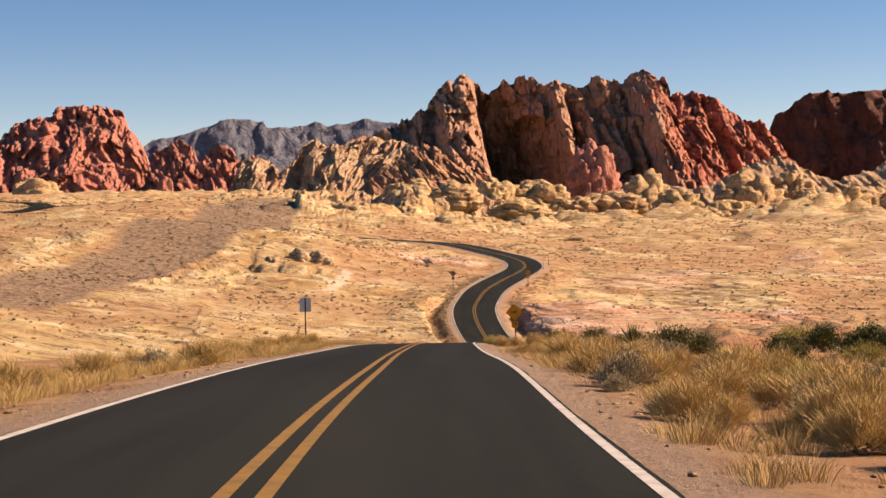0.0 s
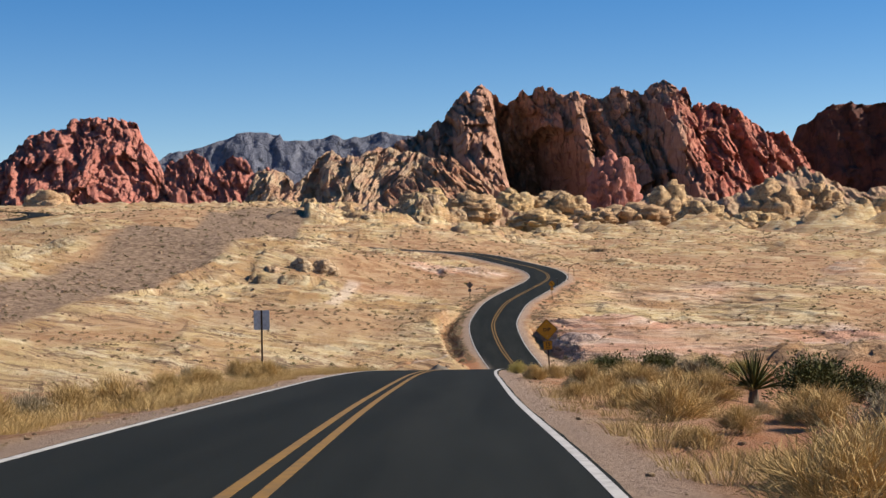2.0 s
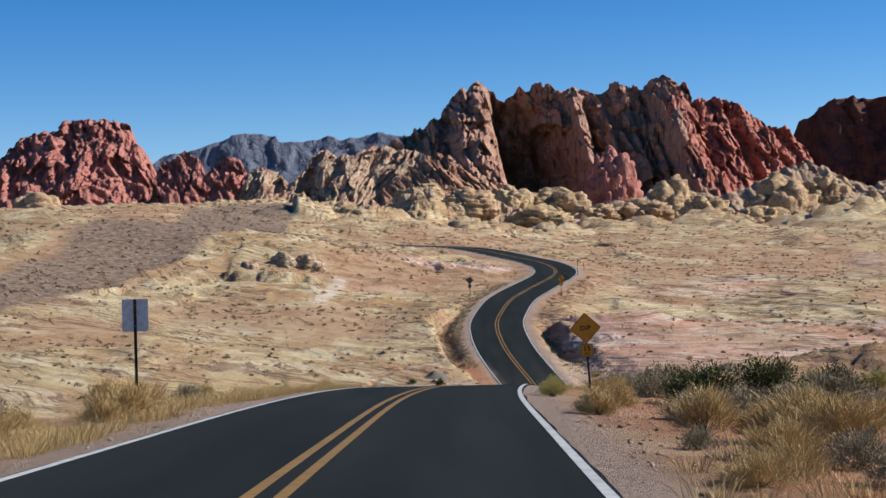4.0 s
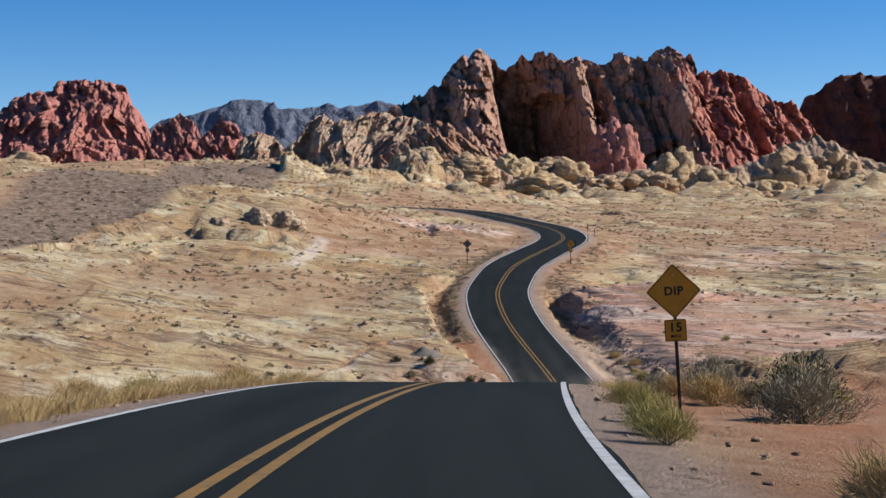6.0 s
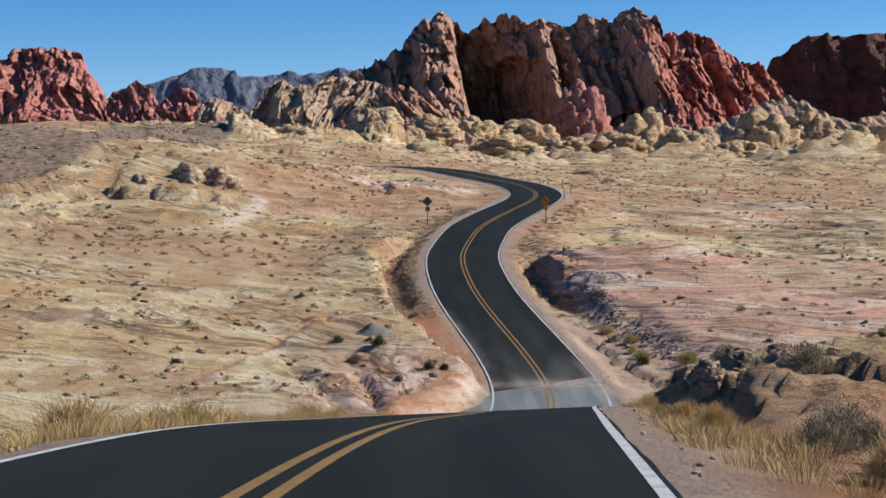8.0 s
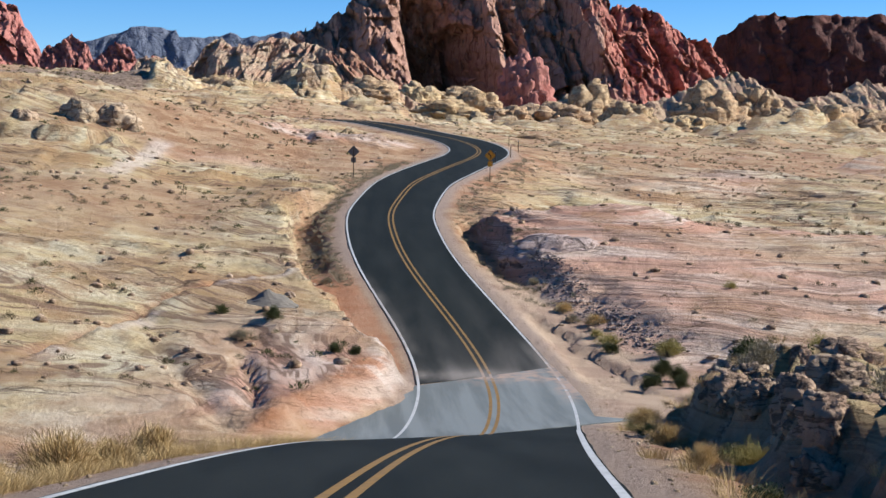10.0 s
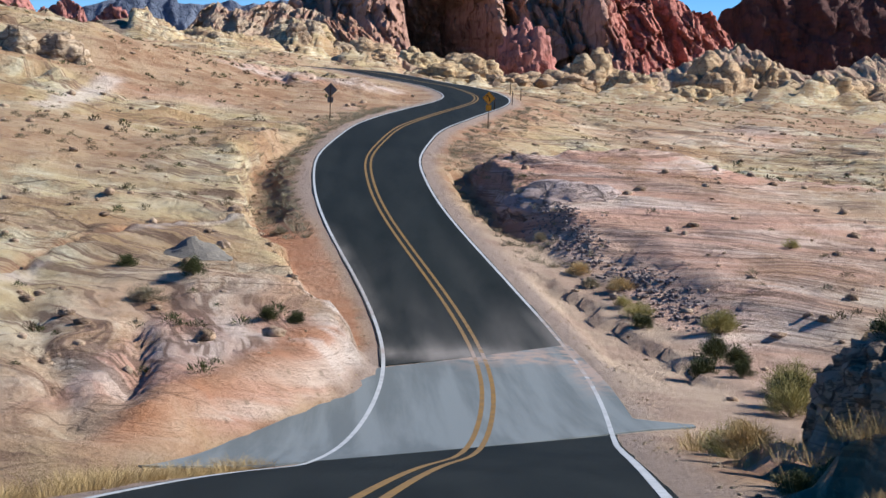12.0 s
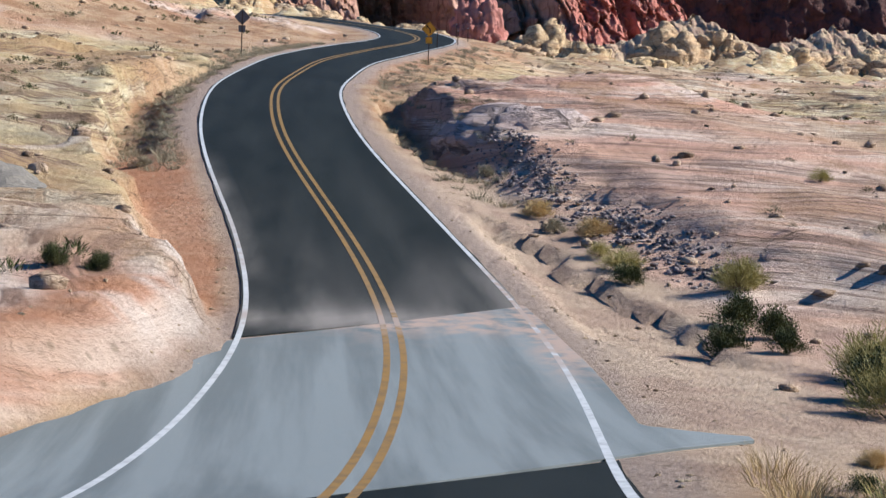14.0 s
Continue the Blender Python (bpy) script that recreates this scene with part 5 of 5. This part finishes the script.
# the brush that spreads over the sand to the right of the road
SCATTER = random.Random(77)
for k in range(32):
    y = 26 + 122 * SCATTER.random() ** 1.1
    x = float(road_x(y)) + 11.0 + 26 * SCATTER.random() ** 1.3
    w = SCATTER.uniform(0.8, 2.3)
    shrub(x, y, w, w * SCATTER.uniform(0.36, 0.5), SCATTER.choice(["sage", "green", "green", "lime", "straw"]), "brush on the sand")


for k in range(48):
    y = 20 + 76 * SCATTER.random() ** 1.15
    x = float(road_x(y)) + HALF + 1.4 + 4.4 * SCATTER.random()
    w = SCATTER.uniform(0.7, 1.7) * (0.75 if x - road_x(y) < 6 else 1)
    shrub(x, y, w, w * SCATTER.uniform(0.38, 0.52), SCATTER.choice(["straw", "straw", "straw", "sage"]), "dry clumps on the verge")
for k in range(48):
    y = 22 + 150 * SCATTER.random()
    x = float(road_x(y)) - HALF - 1.9 - 3.0 * SCATTER.random()
    w = SCATTER.uniform(0.8, 1.6)
    shrub(x, y, w, w * SCATTER.uniform(0.40, 0.55), "straw", "dry clumps on the verge")


for k in range(16):
    y = 15 + 24 * SCATTER.random()
    x = float(road_x(y)) + HALF + 2.6 + 5.4 * SCATTER.random() + 0.02 * y
    w = SCATTER.uniform(1.1, 2.0)
    shrub(x, y, w, w * SCATTER.uniform(0.42, 0.58), SCATTER.choice(["straw", "straw", "straw", "straw", "sage", "lime"]), "dry clumps on the verge")
for k in range(20):
    y = 13 + 22 * SCATTER.random()
    x = float(road_x(y)) + HALF + 1.7 + 4.5 * SCATTER.random()
    w = SCATTER.uniform(0.8, 1.5)
    shrub(x, y, w, w * SCATTER.uniform(0.42, 0.58), SCATTER.choice(["straw", "straw", "straw", "sage"]), "dry clumps on the verge")
for k in range(14):
    y = 40 + 50 * SCATTER.random()
    x = float(road_x(y)) + 10 + 0.10 * y + 9 * SCATTER.random()
    w = SCATTER.uniform(1.5, 2.8)
    shrub(x, y, w, w * SCATTER.uniform(0.36, 0.48), SCATTER.choice(["green", "green", "lime"]), "brush on the sand")


def yucca(x, y, size):
    rng = np.random.default_rng(9)
    n = 150
    a, e = rng.uniform(0, 6.283, n), rng.uniform(0.05, 1.5, n)
    way = np.stack([np.cos(a) * np.cos(e), np.sin(a) * np.cos(e), np.sin(e)], 1)
    foot = np.stack([0 * a, 0 * a, np.full(n, 0.25)], 1) + way * 0.05
    v, f = blades(foot * size, (foot + way * rng.uniform(0.5, 0.75, (n, 1))) * size, np.full(n, 0.016 * size), rng, 0.03)
    t = thing("yucca", "spiky green yucca growing among dry brush", "yucca", Matrix.Translation((x, y, height(x, y) - 0.05)))
    new("leaves", mesh_of("leaves", v, f, M_GREEN)).parent = t
    bm = bmesh.new()
    bmesh.ops.create_cone(bm, cap_ends=True, segments=10, radius1=0.10 * size, radius2=0.07 * size, depth=0.32 * size, matrix=Matrix.Translation((0, 0, 0.14 * size)))
    part("stem", bm, M_TWIG, t, "short brown stem")


yucca(7.6, 68.5, 1.5)


def meadow(name, label, count, place, tall, seed, material, per=34, spread=0.55, width=0.0045, radius=0.14):
    """Many tufts of grass, joined."""
    rng = np.random.default_rng(seed)
    vs, fs, k, made = [], [], 0, 0
    xy = place(rng, count)
    zs = land(xy[:, 0], xy[:, 1])[0]
    for (x, y), z in zip(xy, zs):
        s = rng.uniform(0.55, 1.25)
        v, f = tuft(rng, per, radius * s, tall * s, spread, width)
        vs.append(v + [x, y, z])
        fs.append(f + k)
        k += len(v)
    return tagged(sheet(name, np.concatenate(vs), np.concatenate(fs), material), label, "grass", kind="stuff")


def verge_left(rng, n):
    y = rng.uniform(20, 186, n)
    off = HALF + 0.95 + np.abs(rng.normal(0, 1.2, n)) + np.where(y < 60, 0.9, 0)
    keep = fbm(y * 0.12, y * 0, 2, 7) + rng.uniform(-0.5, 0.9, n) > -0.15
    return np.stack([road_x(y) - off, y], 1)[keep]


def verge_right(rng, n):
    y = 14 + 150 * rng.uniform(0, 1, n) ** 1.15
    off = HALF + 0.9 + np.abs(rng.normal(0, 2.2, n))
    keep = (fbm(y * 0.16, off * 0.5, 2, 17) + rng.uniform(-0.3, 0.4, n) > 0.08 + 0.50 * step(66, 92, y))
    return np.stack([road_x(y) + off, y], 1)[keep]


def bank_right(rng, n):
    y = rng.uniform(168, 192, n)
    return np.stack([road_x(y) + HALF + 1.6 + np.abs(rng.normal(0, 1.5, n)), y], 1)


meadow("verge_grass", "dry straw-coloured grass along the road's edge", 1700, verge_left, 0.38, 1, M_STRAW, 90, 1.1, 0.0024, 0.22)
meadow("verge_grass", "dry tan grass on the sandy verge", 800, verge_right, 0.33, 2, M_STRAW, 72, 1.0, 0.0034, 0.22)
meadow("verge_grass", "yellow grass at the wash", 60, bank_right, 0.4, 3, M_STRAW, 90, 1.0, 0.0026, 0.25)


def dip_bank(rng, n):
    y = rng.uniform(122, 152, n)
    return np.stack([road_x(y) + HALF + 1.2 + np.abs(rng.normal(0, 1.2, n)), y], 1)


meadow("verge_grass", "dry yellow-green grass on the bank before the ford", 110, dip_bank, 0.36, 5, M_STRAW, 90, 1.0, 0.0024, 0.25)


def ditch_left(rng, n):
    y = rng.uniform(230, 300, n)
    return np.stack([road_x(y) - HALF - 1.0 - np.abs(rng.normal(0, 1.6, n)), y], 1)


def ditch_right(rng, n):
    y = rng.uniform(226, 315, n)
    return np.stack([road_x(y) + HALF + 1.6 + np.abs(rng.normal(0, 2.2, n)), y], 1)


meadow("ditch_scrub", "brown dry scrub along the ditch", 420, ditch_left, 0.30, 7, M_SAGE, 70, 1.1, 0.005, 0.22)
meadow("ditch_scrub", "brown dry scrub on the orange bank", 320, ditch_right, 0.30, 8, M_SAGE, 70, 1.1, 0.005, 0.22)


def scrub(name, label, count, seed, material, y0, y1, wide, size, bias):
    """Low desert scrub over the slopes, each plant a small open clump."""
    rng = np.random.default_rng(seed)
    y = y0 + (y1 - y0) * rng.uniform(0, 1, count) ** bias
    x = rng.uniform(-1, 1, count) * (12 + wide * y)
    z, rock, bench, pink, sand, grit, salt, k, bed = land(x, y)
    keep = (k > 0.9) & (fbm(x * 0.05, y * 0.05, 3, seed) * 0.9 - rock * 0.38 + rng.uniform(-0.2, 0.6, count) > 0) & (np.abs(x - road_x(np.minimum(y, ROAD_END))) > 6)
    vs, fs, n = [], [], 0
    for a, b, c in zip(x[keep], y[keep], z[keep]):
        s = size * rng.uniform(0.4, 1.25) * (1 + step(350, 1100, b) * 1.6)
        v, f = puff(rng, 110, 0.34 * s, 0.22 * s, 0.07 * s, 0.009 * s) if b < 265 else puff(rng, 30, 0.36 * s, 0.22 * s, 0.08 * s, 0.030 * s)
        vs.append(v + [a, b, c])
        fs.append(f + n)
        n += len(v)
    return tagged(sheet(name, np.concatenate(vs), np.concatenate(fs), material), label, "scrub", kind="stuff")


scrub("scrub", "low grey-brown scrub scattered over the slopes", 14000, 31, M_BRUSH, 195, 800, 0.30, 1.15, 1.0)
scrub("scrub", "low dark green scrub scattered over the slopes", 7000, 37, M_GREEN, 195, 950, 0.30, 1.1, 1.1)
scrub("scrub", "dry grey-tan scrub on the plain", 5000, 41, M_SAGE, 200, 1000, 0.32, 0.95, 1.1)


# ---- loose stones ----
def stones(name, label, count, seed, place, size, material):
    rng = np.random.default_rng(seed)
    bm = bmesh.new()
    bmesh.ops.create_icosphere(bm, subdivisions=1, radius=1)
    base = np.array([v.co[:] for v in bm.verts])
    tri = np.array([[v.index for v in f.verts] for f in bm.faces])
    bm.free()
    xy = place(rng, count)
    zs = land(xy[:, 0], xy[:, 1])[0]
    vs, fs = [], []
    for i, ((x, y), z) in enumerate(zip(xy, zs)):
        s = size * rng.uniform(0.3, 1.0) ** 1.6
        v = base * (1 + rng.uniform(-0.28, 0.28, (len(base), 1))) * s * rng.uniform(0.6, 1.3, 3) * [1, 1, 0.7]
        vs.append(v + [x, y, z + 0.15 * s])
        fs.append(tri + i * len(base))
    return tagged(sheet(name, np.concatenate(vs), np.concatenate(fs), material), label, "stones", kind="stuff")


def by_road(rng, n):
    y = rng.uniform(14, 340, n)
    side = rng.choice([-1, 1], n)
    return np.stack([road_x(y) + side * (HALF + 0.45 + np.abs(rng.normal(0, 1.6, n))) / road_turn(y), y], 1)


def on_slopes(rng, n):
    y = rng.uniform(196, 420, n)
    x = rng.uniform(-1, 1, n) * (8 + 0.26 * y)
    return np.stack([x, y], 1)[np.abs(x - road_x(y)) > 6]


def in_cut(rng, n):
    y = rng.uniform(215, 240, n)
    return np.stack([road_x(y) + 8.4 + rng.normal(0, 0.65, n) + np.maximum(228 - y, 0) * 0.15, y], 1)


M_GRAVEL = stone_material("grey_gravel", (0.24, 0.18, 0.16), (0.33, 0.27, 0.24), (0.0884, 0.068, 0.0612), 2.5)
stones("verge_stones", "small pale stones and gravel along the verge", 2600, 51, by_road, 0.06, M_STONE)
stones("slope_stones", "broken sandstone pieces strewn over the slopes", 3200, 53, on_slopes, 0.34, M_STONE)
stones("rubble", "grey rubble spilling below the cut bank", 1700, 57, in_cut, 0.12, M_GRAVEL)


def mound(x, y, w, h):
    bm = bmesh.new()
    bmesh.ops.create_icosphere(bm, subdivisions=4, radius=1)
    for v in bm.verts:
        r = math.hypot(v.co.x, v.co.y)
        v.co.z = (1 - r) * (0.9 + 0.25 * noise.noise(v.co * 2)) if v.co.z >= 0 else -0.1
        v.co += Vector((noise.noise(v.co * 5), noise.noise(v.co * 5 + Vector((3, 0, 0))), 0)) * 0.07
    ob = part("gravel_mound", bm, plain("grey_gravel_heap", (0.165, 0.142, 0.115), 0.9, 0.0, 0.3, 14), m=Matrix.Translation((x, y, height(x, y) - 0.1)) @ Matrix.Diagonal((w / 2, w / 2, h, 1)))
    tagged(ob, "low grey heap of gravel on pale rock", "gravel heap")


mound(-2.4, 217.5, 3.2, 0.95)
